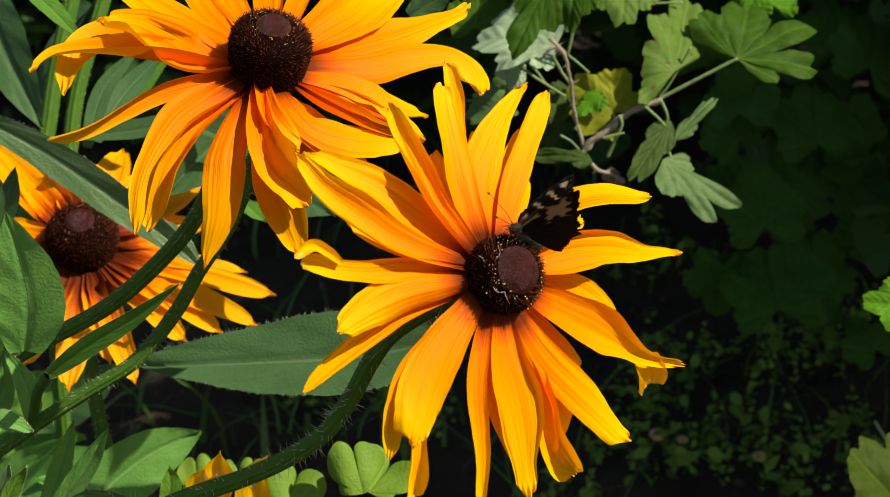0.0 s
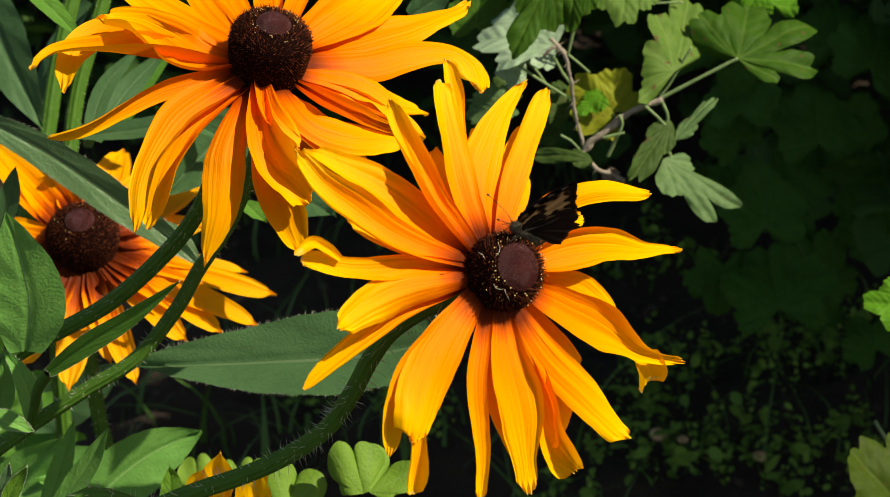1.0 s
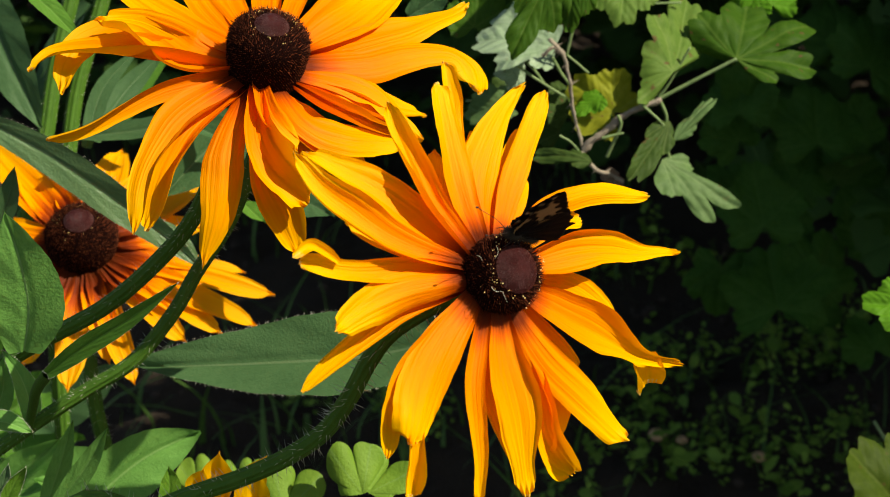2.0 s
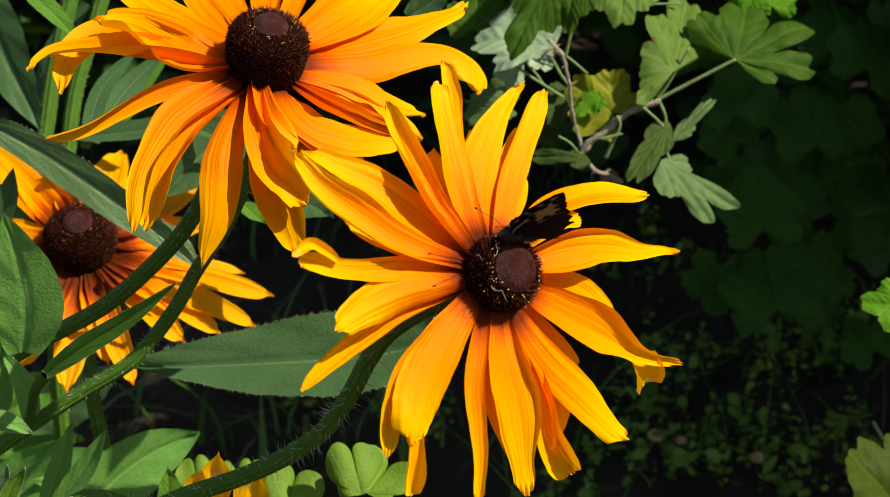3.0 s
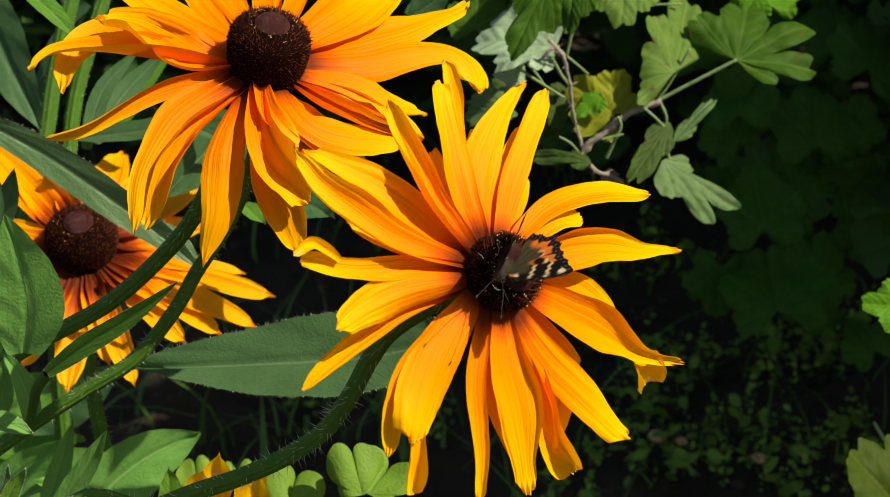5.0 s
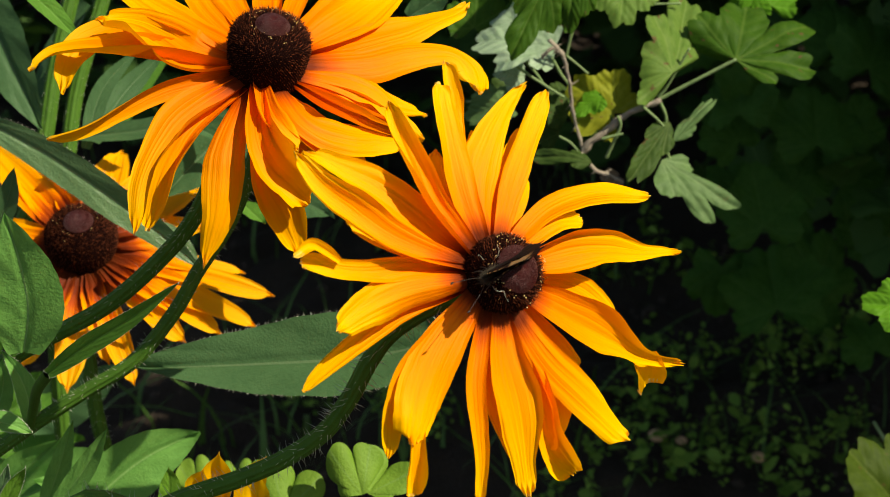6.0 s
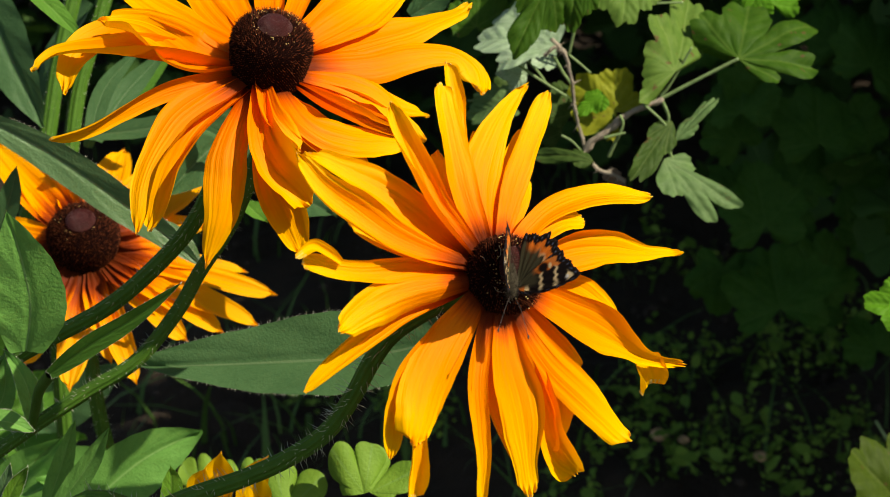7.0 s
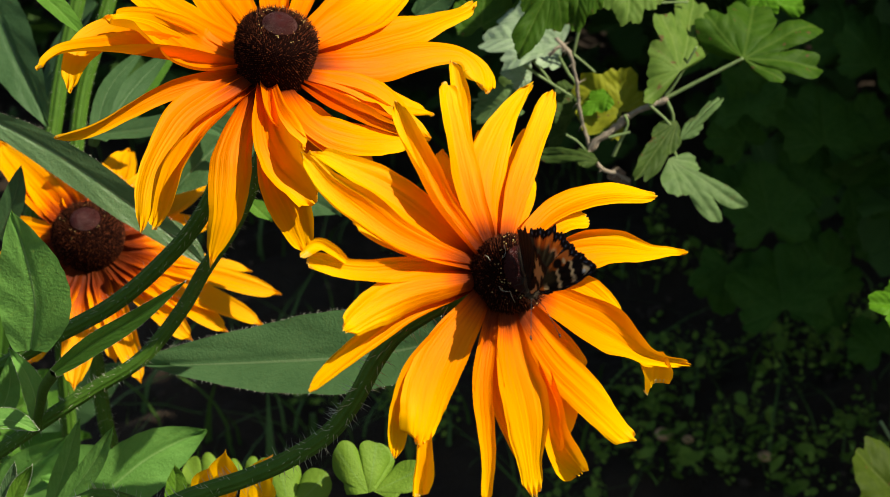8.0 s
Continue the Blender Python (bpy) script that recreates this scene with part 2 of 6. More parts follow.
def blade(points, facing, width, profile, relief, rows=26, cols=10, roll=0.0, roll2=None):
    """A thin leaf or petal along a curved spine, with its own relief across."""
    bm = bmesh.new()
    uv = bm.loops.layers.uv.new("UVMap")
    places = spline(points, rows + 1)
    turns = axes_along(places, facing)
    roll2 = roll if roll2 is None else roll2
    grid = []
    for i, (q, (t, side, nor)) in enumerate(zip(places, turns)):
        s = i / rows
        a = radians(roll + (roll2 - roll) * s)
        sd, nr = side * math.cos(a) + nor * math.sin(a), nor * math.cos(a) - side * math.sin(a)
        w = width * profile(s) / 2
        line = []
        for j in range(cols + 1):
            v = j / cols * 2 - 1
            dx, dz, dt = relief(s, v)
            line.append(bm.verts.new(q + sd * (w * v + dx) + nr * dz + t * dt))
        grid.append(line)
    for i in range(rows):
        for j in range(cols):
            fc = bm.faces.new((grid[i][j], grid[i][j + 1], grid[i + 1][j + 1], grid[i + 1][j]))
            for lp, (k, m) in zip(fc.loops, ((i, j), (i, j + 1), (i + 1, j + 1), (i + 1, j))):
                lp[uv].uv = (m / cols, k / rows)
    return bm, places, turns


def tube(bm, points, radius, rings=24, sides=10, taper=1.0, ribs=0.0, cap=False, ridges=5):
    places = spline(points, rings + 1)
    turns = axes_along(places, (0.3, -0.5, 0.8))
    loops = []
    for i, (q, (t, a, b)) in enumerate(zip(places, turns)):
        r = radius * (1 + (taper - 1) * i / rings)
        loops.append([bm.verts.new(q + (a * math.cos(w) + b * math.sin(w)) * r * (1 + ribs * math.cos(w * ridges)))
                      for w in (k * math.tau / sides for k in range(sides))])
    for m, o in zip(loops, loops[1:]):
        for k in range(sides):
            bm.faces.new((m[k], m[(k + 1) % sides], o[(k + 1) % sides], o[k]))
    if cap:
        bm.faces.new(loops[-1])
        bm.faces.new(loops[0][::-1])
    return places, turns


def spike(bm, foot, tip, radius, sides=3):
    """A hair or bristle: a slim cone."""
    axis = (tip - foot).normalized()
    a = axis.orthogonal().normalized()
    b = axis.cross(a)
    ring = [bm.verts.new(foot + (a * math.cos(w) + b * math.sin(w)) * radius) for w in (k * math.tau / sides for k in range(sides))]
    top = bm.verts.new(tip)
    for k in range(sides):
        bm.faces.new((ring[k], ring[(k + 1) % sides], top))


def smooth(a, b, x):
    """Eases from 0 at a to 1 at b."""
    x = min(1, max(0, (x - a) / (b - a)))
    return x * x * (3 - 2 * x)


# ---- flowers ----
def flower(place, axis, side, radius, height, root, label, material, bright, seed, barrel=0.34, dust=1.0, shift=(0, 0)):
    """A coneflower: its thing stands at the root; petals are added in the head's own millimetres."""
    random.seed(seed)
    ob = thing("coneflower", root, label, "flower", "coneflowers in the bed")
    z, x = Vector(axis).normalized(), Vector(side)
    x = (x - z * x.dot(z)).normalized()
    m = Matrix.Translation(place) @ Matrix((x, z.cross(x), z)).transposed().to_4x4()
    head = {"thing": ob, "m": m, "z": z, "petal": material, "seed": seed * 100}
    r, h = radius / 1000, height / 1000
    m = m @ Matrix.Translation((shift[0] / 1000, shift[1] / 1000, 0))

    def dome(s):
        """Place and normal on the cone at the share s of its height."""
        rad = r * (0.86 + 0.11 * math.sin(min(s, 0.5) * math.pi)) * math.sqrt(max(0.0, 1 - max(0.0, (s - barrel) / (1 - barrel)) ** 2.3))
        return rad, h * (s * 1.12 - 0.12) + (0.11 * h * math.sin(0.5 * math.pi * (s - bright) / (1 - bright)) if s > bright else 0)

    bm = bmesh.new()
    levels = [i / 24 for i in range(23)] + [0.95, 0.965, 0.98, 0.99, 0.995, 0.998]
    rings = [[bm.verts.new(m @ Vector((math.cos(w) * dome(s)[0], math.sin(w) * dome(s)[0], dome(s)[1] - 0.05 * h * math.exp(-(dome(s)[0] / (0.05 * r)) ** 2))))
              for w in (k * math.tau / 40 for k in range(40))] for s in levels]
    for lo, hi in zip(rings, rings[1:]):
        for k in range(40):
            bm.faces.new((lo[k], lo[(k + 1) % 40], hi[(k + 1) % 40], hi[k]))
    top = bm.verts.new(m @ Vector((0, 0, h * 1.06)))
    for k in range(40):
        bm.faces.new((rings[-1][k], rings[-1][(k + 1) % 40], top))
    bm.faces.ensure_lookup_table()
    for k, fc in enumerate(bm.faces):
        fc.material_index = 1 if k >= 40 * len(levels) or levels[min(k // 40, len(levels) - 1)] >= bright - 0.01 else 0
    disc = part("disc", bm, DISC, ob, "dark brown domed flower disc")
    disc.data.materials.append(DOME)
    spikes, buds, pollen = bmesh.new(), bmesh.new(), bmesh.new()
    golden = math.pi * (3 - math.sqrt(5))
    area = []
    steps = 400
    for i in range(steps):
        ra, za = dome(i / steps)
        rb, zb = dome((i + 1) / steps)
        area.append((ra + rb) / 2 * math.hypot(ra - rb, za - zb))
    total = sum(area)
    count = int(2600 * (radius / 12.1) ** 2)
    run, k = 0.0, 0
    for i in range(steps):
        run += area[i] / total * count
        while k < run:
            s = (i + random.random()) / steps
            w = k * golden
            k += 1
            rad, zz = dome(s)
            r2, z2 = dome(min(1, s + 0.01))
            slope = Vector((z2 - zz, 0, rad - r2)).normalized() if s < 0.985 else Vector((0, 0, 1))
            out = Vector((slope.x * math.cos(w), slope.x * math.sin(w), slope.z))
            foot = Vector((rad * math.cos(w), rad * math.sin(w), zz))
            lean = Vector((random.uniform(-1, 1), random.uniform(-1, 1), random.uniform(-0.4, 1.2))) * 0.42
            if s < bright:
                length = random.uniform(0.5, 1.5) * 0.0013 * (1.25 if s > bright - 0.25 else 0.45 if s < 0.5 else 0.75)
                tip = foot + (out + lean).normalized() * length
                spike(spikes, m @ foot, m @ tip, random.uniform(0.00015, 0.00028))
                if s > bright - 2 * (1 - bright) and random.random() < dust * (0.2 if s > bright - 0.7 * (1 - bright) else 0.05):
                    bmesh.ops.create_icosphere(pollen, subdivisions=1, radius=random.uniform(0.0001, 0.00024), matrix=m @ Matrix.Translation(tip))
            elif random.random() < 0.75 and s < 0.985:
                inner = Vector((-foot.x, -foot.y, 0)).normalized()
                tip = foot + (out * 0.6 + inner).normalized() * random.uniform(0.0006, 0.0014)
                spike(buds, m @ (foot - out * 0.0001), m @ tip, random.uniform(0.0002, 0.00036), 5)
    part("floret_ring", spikes, FLORET, disc, "dark brown bristly open florets")["kind"] = "stuff"
    part("bud_cap", buds, DOME, disc, "plum-brown closed florets at the crown")["kind"] = "stuff"
    part("pollen", pollen, POLLEN, disc, "yellow pollen grains in a ring")["kind"] = "stuff"
    return head


def petal(head, spine, widths, roll=(0, 0), fold=0.08, curl=0.12, cup=0.0, end=0.3, since=0.0, name="petal"):
    """One ray petal; spine (root to tip) and widths along it in the head's millimetres. roll: degrees at root and tip;
    fold: how far the halves rise from the midrib; curl: how far the rims roll in; cup: hollow or domed across; end: breadth of the tip;
    since: the share of a whole petal that lies hidden before the root."""
    head["seed"] += 1
    rng = random.Random(head["seed"])
    ph, ph2, lean = rng.uniform(0, 6.28), rng.uniform(0, 6.28), rng.uniform(-0.2, 0.2)
    points = [head["m"] @ (Vector(q) / 1000) for q in spine]
    across = spline([(v / 1000, 0, 0) for v in widths], 101)
    w = max(widths) / 1000
    folds = rng.choice((2, 3, 3))
    deep = rng.uniform(0.035, 0.075)
    hook = rng.choice((-0.2, -0.1, 0.08, 0.16)) * w * 0.5
    notches, bite = rng.choice((2, 3)), rng.uniform(0.0, 0.025) * w

    def profile(s):
        k = s * 100
        i = min(99, int(k))
        wide = across[i].x + (across[i + 1].x - across[i].x) * (k - i)
        far = max(0.0, (s - 0.86) / 0.14)
        return wide / w * (end + (1 - end) * math.sqrt(max(0.0, 1 - far * far)))

    def relief(s, v):
        half = w * profile(s) / 2
        body = smooth(0, 0.25, s)
        ridge = (abs(math.sin(folds * math.pi * (v + lean) / 2)) - 0.5) * deep + 0.014 * math.cos(9 * math.pi * v + ph + 2 * s) + 0.008 * math.cos(17 * math.pi * v + ph2)
        tall = -ridge * body * (1 + 0.35 * math.sin(6 * s + ph))
        tall += fold * (abs(v) - 0.35) * (0.5 + 0.8 * math.sin(2.6 * s + 0.4))
        tall += cup * v * v
        rim = max(0.0, abs(v) - 0.6) / 0.4
        side = curl if v * (1 if lean > 0 else -1) > 0 else curl * 0.35
        tall += side * 1.3 * rim * rim * (0.6 + 0.4 * math.sin(4 * s + ph2))
        tall += 0.07 * abs(v) * math.sin(6.5 * s + ph + 1.4 * v) + 0.012 * v * math.sin(17 * s + ph2)
        inward = -0.35 * side * half * rim * rim * v
        edge = 0.012 * w * math.sin(13 * s + ph) * abs(v) + 0.005 * w * math.sin(41 * s + ph2) * abs(v)
        tip = smooth(0.9, 1.0, s)
        ends = -bite * tip * (0.5 - 0.5 * math.cos(notches * math.pi * (v + 1) + lean)) - 0.18 * w * tip * v * v
        crumple = tip * 0.06 * w * math.sin(notches * 4 * v + ph)
        return inward + edge, 2 * half * tall + hook * smooth(0.82, 1.0, s) ** 2 + crumple, ends

    bm, _, _ = blade(points, head["z"], w, profile, relief, 48, 24, *roll)
    if since:
        uv = bm.loops.layers.uv["UVMap"]
        for fc in bm.faces:
            for lp in fc.loops:
                lp[uv].uv = (lp[uv].uv.x, since + (1 - since) * lp[uv].uv.y)
    return part(name, bm, head["petal"], head["thing"])


def hairs(places, turns, radius, length, per, rng):
    bm = bmesh.new()
    for (q, f1), (q2, _) in zip(zip(places, turns), zip(places[1:], turns[1:])):
        for _ in range(max(1, int((q2 - q).length * per))):
            w = rng.uniform(0, math.tau)
            out = f1[1] * math.cos(w) + f1[2] * math.sin(w)
            foot = q.lerp(q2, rng.random()) + out * radius * 0.95
            way = (out + f1[0] * rng.uniform(-0.5, 0.3) + Vector((rng.uniform(-0.3, 0.3), rng.uniform(-0.3, 0.3), rng.uniform(-0.3, 0.3)))).normalized()
            spike(bm, foot, foot + way * length * rng.uniform(0.5, 1.25), 0.00013 if length > 0.004 else 0.0001)
    return bm


def stem(parent, points, width, hair=0.0026):
    """A ribbed hairy stem that grows from the ground."""
    pts = [Vector(q) for q in points]
    low, away = pts[0], (pts[0] - pts[1]).normalized()
    pts = [Vector((low.x + away.x * 0.08, low.y - 0.02, -0.01)), Vector((low.x + away.x * 0.06, low.y - 0.02, low.z * 0.55)), low + away * 0.04] + pts
    bm = bmesh.new()
    places, turns = tube(bm, pts, width / 2, 80, 54, 0.92, 0.07, ridges=9)
    ob = part("stem", bm, STEM, parent, "green ribbed stem with stiff pale hairs")
    rng = random.Random(int(width * 1e6))
    hb = hairs(places, turns, width / 2, hair, 2600, rng)
    part("hair", hb, HAIR, ob)["kind"] = "stuff"
    return ob


def leaf(parent, points, width, roll=0.0, tag=0, fold=0.13, hairy=True):
    """A lance-shaped hairy leaf with a folded midrib."""
    rng = random.Random(int(width * 1e6) + tag)
    ph = rng.uniform(0, 6)

    def profile(s):
        return max(0.04, math.sin(math.pi * min(1, 0.08 + 0.92 * s) ** 0.85) ** 0.8) * (1 + 0.012 * math.sin(60 * s))

    def relief(s, v):
        rise = fold * abs(v) - 0.04 * math.exp(-(v * 14) ** 2)
        ripple = 0.03 * math.sin(9 * s + ph) * abs(v) + 0.016 * math.sin(24 * s - 5 * abs(v)) * abs(v)
        return 0, width * (rise + ripple), 0

    bm, places, turns = blade(points, FACE, width, profile, relief, 36, 14, roll)
    rim = [f.verts for f in bm.edges if f.is_boundary]
    hb = bmesh.new()
    mid = sum((Vector(p) for p in points), Vector()) / len(points)
    for a, b in rim:
        for _ in range(5):
            foot = a.co.lerp(b.co, rng.random())
            out = (foot - mid).normalized()
            near = min(places, key=lambda q: (q - foot).length_squared)
            out = ((foot - near).normalized() + Vector((rng.uniform(-0.3, 0.3), rng.uniform(-0.3, 0.3), rng.uniform(-0.3, 0.3)))).normalized() if (foot - near).length > 1e-6 else out
            spike(hb, foot, foot + out * min(0.075 * width, 0.0017) * rng.uniform(0.3, 1.3), 0.00005)
    ob = part("leaf", bm, LEAVES[tag], parent)
    if hairy:
        part("hair", hb, HAIR, ob)["kind"] = "stuff"
    return ob


flower_a = flower((0.0156, -0.029, 0.5931), (0.539, -0.657, 0.527), (0.835, 0.498, -0.232), 12.4, 15.3, (-0.2, 0.1, 0), "orange-yellow coneflower with a dark domed disc, in full bloom", GOLD, 0.885, 3, shift=(-0.8, 0))
petal(flower_a, [(-9.2, 2.5, 2), (-34.7, 10.9, 1.3), (-48.4, 20.1, 0), (-58.1, 28.3, -1.4), (-64.2, 38.5, -3)], (4.5, 9.6, 11.8, 10.8, 7.9, 4), roll=(-6, 14), fold=0.25, curl=0.3, end=0.35)
petal(flower_a, [(-8.2, 4.7, 0), (-25.5, 18.3, -0.8), (-36.3, 26.7, -2.5), (-47.8, 33.7, -5), (-57.9, 40.7, -8)], (4.9, 11.3, 14.6, 12.9, 8.1, 3.8), roll=(8, -26), fold=0.2, curl=0.2, end=0.4)
petal(flower_a, [(-7.8, 5.4, 2.5), (-20.3, 21.2, 2.2), (-25.2, 32.6, 1.7), (-29.2, 44.1, 0.9), (-31.7, 54.3, 0)], (4.7, 7.5, 8.8, 8.3, 6.9, 4), roll=(-10, 34), fold=0.3, curl=0.4, end=0.5)
petal(flower_a, [(-5.3, 7.9, 2), (-10.2, 25, 1.5), (-11, 38.7, -0), (-10.8, 50.9, -1.9), (-10.5, 62.4, -4)], (5.6, 9.8, 12, 9.9, 8.4, 7.7), roll=(8, -16), fold=0.25, end=0.75)
petal(flower_a, [(-5.2, 40.2, -5), (-4.7, 50.4, -5.6), (-3.9, 59.9, -6.9), (-3.3, 71.5, -9)], (5.6, 6.5, 6.2, 3.1), fold=0.3, curl=0.3, end=0.5, since=0.5)
petal(flower_a, [(-2, 9.3, 1), (-1.8, 26.3, 0.4), (3, 38.5, -0.9), (12.4, 52.3, -3.3), (24.1, 64.6, -6)], (6, 11.9, 15.5, 12.2, 7.6, 3.7), roll=(6, -14), fold=0.1, end=0.45, cup=-0.25)
petal(flower_a, [(1.5, 9.4, 2.5), (8.8, 27, 2), (15.5, 38.3, 1), (22.8, 50.1, -0.4), (30.2, 61.2, -2)], (4.9, 7.8, 8.7, 8, 7.8, 5.8), roll=(-6, 18), fold=0.2, end=0.6, cup=-0.3)
petal(flower_a, [(4.9, 8.1, -3), (16, 25, -4.7), (21.7, 33.9, -8)], (4.5, 5.4, 3.9), end=0.5)
petal(flower_a, [(4.7, 8.3, 2), (20.9, 20.3, 1.4), (36.5, 26, -0.2), (52.4, 28.4, -2.3), (69.6, 27.7, -5)], (4.3, 7.9, 8, 7.4, 7.2, 4.9), roll=(-10, 6), fold=0.1, end=0.6, cup=-0.35)
petal(flower_a, [(6.9, 6.6, -3), (27.8, 17.5, -3.9), (41.1, 19.9, -6)], (4.7, 6.8, 5.9), roll=(10, 20), end=0.7)
petal(flower_a, [(8.9, 3.2, 1.5), (30.6, 7.8, 0.9), (46.8, 9, -0.6), (62.3, 8.3, -2.4), (81, 9, -5)], (6.4, 13.3, 11.9, 9.5, 4.8, 2.6), roll=(-8, 24), fold=0.1, curl=0.35, end=0.6)
petal(flower_a, [(8.4, -4.5, 1.5), (26.4, -13.3, 0.7), (41.4, -19.9, -1.1), (56.3, -25.9, -3.5), (77.6, -28.9, -7)], (6.9, 15, 17.2, 9.2, 4.3, 3.3), roll=(8, -12), fold=0.25, curl=0.3, end=0.6)
petal(flower_a, [(58.2, -25.2, -8), (60.4, -30, -9.4), (63.2, -35.4, -13)], (9.6, 11.5, 8.7), cup=0.3, end=0.8, since=0.93)
petal(flower_a, [(3.5, -8.8, 2), (15.3, -25.6, 1.2), (29.3, -36.8, -0.6), (38.3, -44.6, -2.2), (46.3, -52.4, -4)], (5.5, 10.2, 13, 13.6, 13, 8.1), roll=(-4, 10), fold=0.15, end=0.55, cup=-0.35)
petal(flower_a, [(7.4, -5.9, -5), (26.2, -21.1, -6.7), (35.8, -29.1, -10)], (5.9, 7.7, 4.4))
petal(flower_a, [(5.2, -8, -3), (18.3, -33.6, -5.4), (21.6, -45.7, -8.8), (22.2, -54.3, -12)], (6.7, 10.7, 10.2, 8), roll=(10, 40), fold=0.3)
petal(flower_a, [(4.6, -8.3, -2), (13.8, -37.1, -4.1), (17.3, -49.2, -7.2), (23.2, -56.4, -9.8), (30.2, -60.5, -12)], (4.4, 7.9, 8.9, 10.6, 9.9, 5.2), roll=(0, -30), fold=0.35, curl=0.3, end=0.7)
petal(flower_a, [(-1.4, -9.4, 2.5), (-0.9, -26.8, 1.8), (2.1, -40.6, 0.2), (4.3, -54.2, -2.2), (6.1, -67.1, -5)], (5.5, 12.3, 16.2, 13.3, 7.8, 7.1), roll=(4, -18), fold=0.2, curl=0.25, end=0.7, cup=-0.2)
petal(flower_a, [(-2.9, -9.1, -1), (-4.7, -29.5, -2.9), (-0.3, -43.1, -6.6), (8.3, -56.9, -12)], (5.1, 9.2, 9.9, 5.9), roll=(-8, 20), fold=0.2)
petal(flower_a, [(-5, -8.1, 1), (-12.2, -29.6, 0.2), (-12.2, -44.7, -1.7), (-11.2, -56.5, -3.7), (-11.6, -67.1, -6)], (3.7, 6.9, 7.4, 6.2, 4.1, 3.3), fold=0.3, curl=0.3, end=0.7)
petal(flower_a, [(-8, -5.1, 3), (-22.3, -21.1, 2.4), (-29.2, -34.1, 0.8), (-32, -42.1, -0.5), (-34.3, -49.5, -2)], (6.6, 13.7, 17.5, 17.8, 15.4, 8.5), roll=(-6, 10), fold=0.12, end=0.5, cup=-0.4)
petal(flower_a, [(-31.7, -41.7, -4), (-32.9, -51.5, -5), (-33.5, -58, -6.4), (-34, -63.8, -8)], (5.9, 5.1, 5.5, 4.7), fold=0.4, curl=0.4, end=0.9, since=0.7)
petal(flower_a, [(-7.9, -5.3, -1), (-31.8, -25, -2.7), (-37.1, -37.1, -5.5), (-38.8, -52, -10)], (4.8, 7.9, 7.4, 4.1), roll=(10, -20), fold=0.25, end=0.5)
petal(flower_a, [(-9.5, -0.9, 3), (-30.4, -3.6, 2.6), (-41.1, -6.3, 1.9), (-48.8, -9.8, 1.2), (-57.8, -15.5, -0)], (4.9, 10.5, 12.7, 12.3, 9.8, 5.8), roll=(10, -14), fold=0.12, end=0.6, cup=-0.45)
petal(flower_a, [(-9.2, -2.3, -4), (-30.1, -9, -5.4), (-42.3, -15.8, -7.8), (-52.9, -23, -11), (-62.5, -30.4, -15)], (3.8, 7, 8.2, 7.3, 6.1, 3.5), roll=(-8, -30), fold=0.2, curl=0.35, end=0.6)
petal(flower_a, [(-9.3, 1.8, -0), (-30.6, 2.7, -0.5), (-43.9, 2.1, -1.4), (-54.6, 3.4, -2.6), (-64.7, 6.4, -4)], (3.9, 6.9, 8.2, 7, 6.5, 6.3), roll=(8, -20), fold=0.2, curl=0.3, end=0.8)
petal(flower_a, [(-53.5, 5.2, -1.5), (-58.4, 8.4, -1.6), (-62.8, 10, -1.7), (-68, 7, -2)], (1.9, 3.7, 3.9, 2.6), cup=0.4, end=0.9, since=0.9)
petal(flower_a, [(-6.1, 7.3, -3), (-13.4, 20.9, -4.1), (-13.2, 31.2, -6.1), (-11, 41.9, -9)], (5.5, 8.5, 9, 5.1))
petal(flower_a, [(-1.9, 9.3, -3), (-1.6, 29.2, -4.3), (2.9, 40.8, -6.7), (7.2, 49.9, -9)], (6, 9.5, 9.8, 4.7))
petal(flower_a, [(3.3, 8.9, -3), (9.8, 29.4, -4.2), (17.5, 41.2, -6.5), (25.1, 50.6, -9)], (5.6, 9.5, 8.4, 4.2))
petal(flower_a, [(9.4, 1.2, -4), (31.5, -1.4, -5.2), (43.9, -6.4, -7.5), (53.2, -12.1, -10)], (5.1, 7.9, 8.4, 4.1))
petal(flower_a, [(-9.1, 2.8, -3), (-25.6, 9.4, -3.9), (-36.8, 15, -5.8), (-45.9, 18.8, -8)], (4.6, 8.3, 8.3, 4.4))



def style(head, points):
    """A pale curly pistil thread on the disc, in the head's millimetres."""
    bm = bmesh.new()
    tube(bm, [head["m"] @ (Vector(q) / 1000) for q in points], 0.00006, 24, 6, 0.7, 0, True)
    part("style", bm, HAIR, head["thing"], "pale curly pistil thread")


for curl in ([(-10.9, -5.2, 13.5), (-11, -6.5, 14.6), (-9.3, -7, 14.4), (-7.7, -6.9, 14.2), (-7.1, -8.2, 14), (-5.2, -10, 12.6)],
             [(-7.7, 7.1, 13.8), (-8, 5.5, 14.8), (-8.6, 4, 15), (-9.2, 3.1, 14.2)],
             [(-14, 4.5, 12.2), (-13.8, 3.7, 13.6), (-13.3, 2.5, 13.8)]):
    style(flower_a, curl)

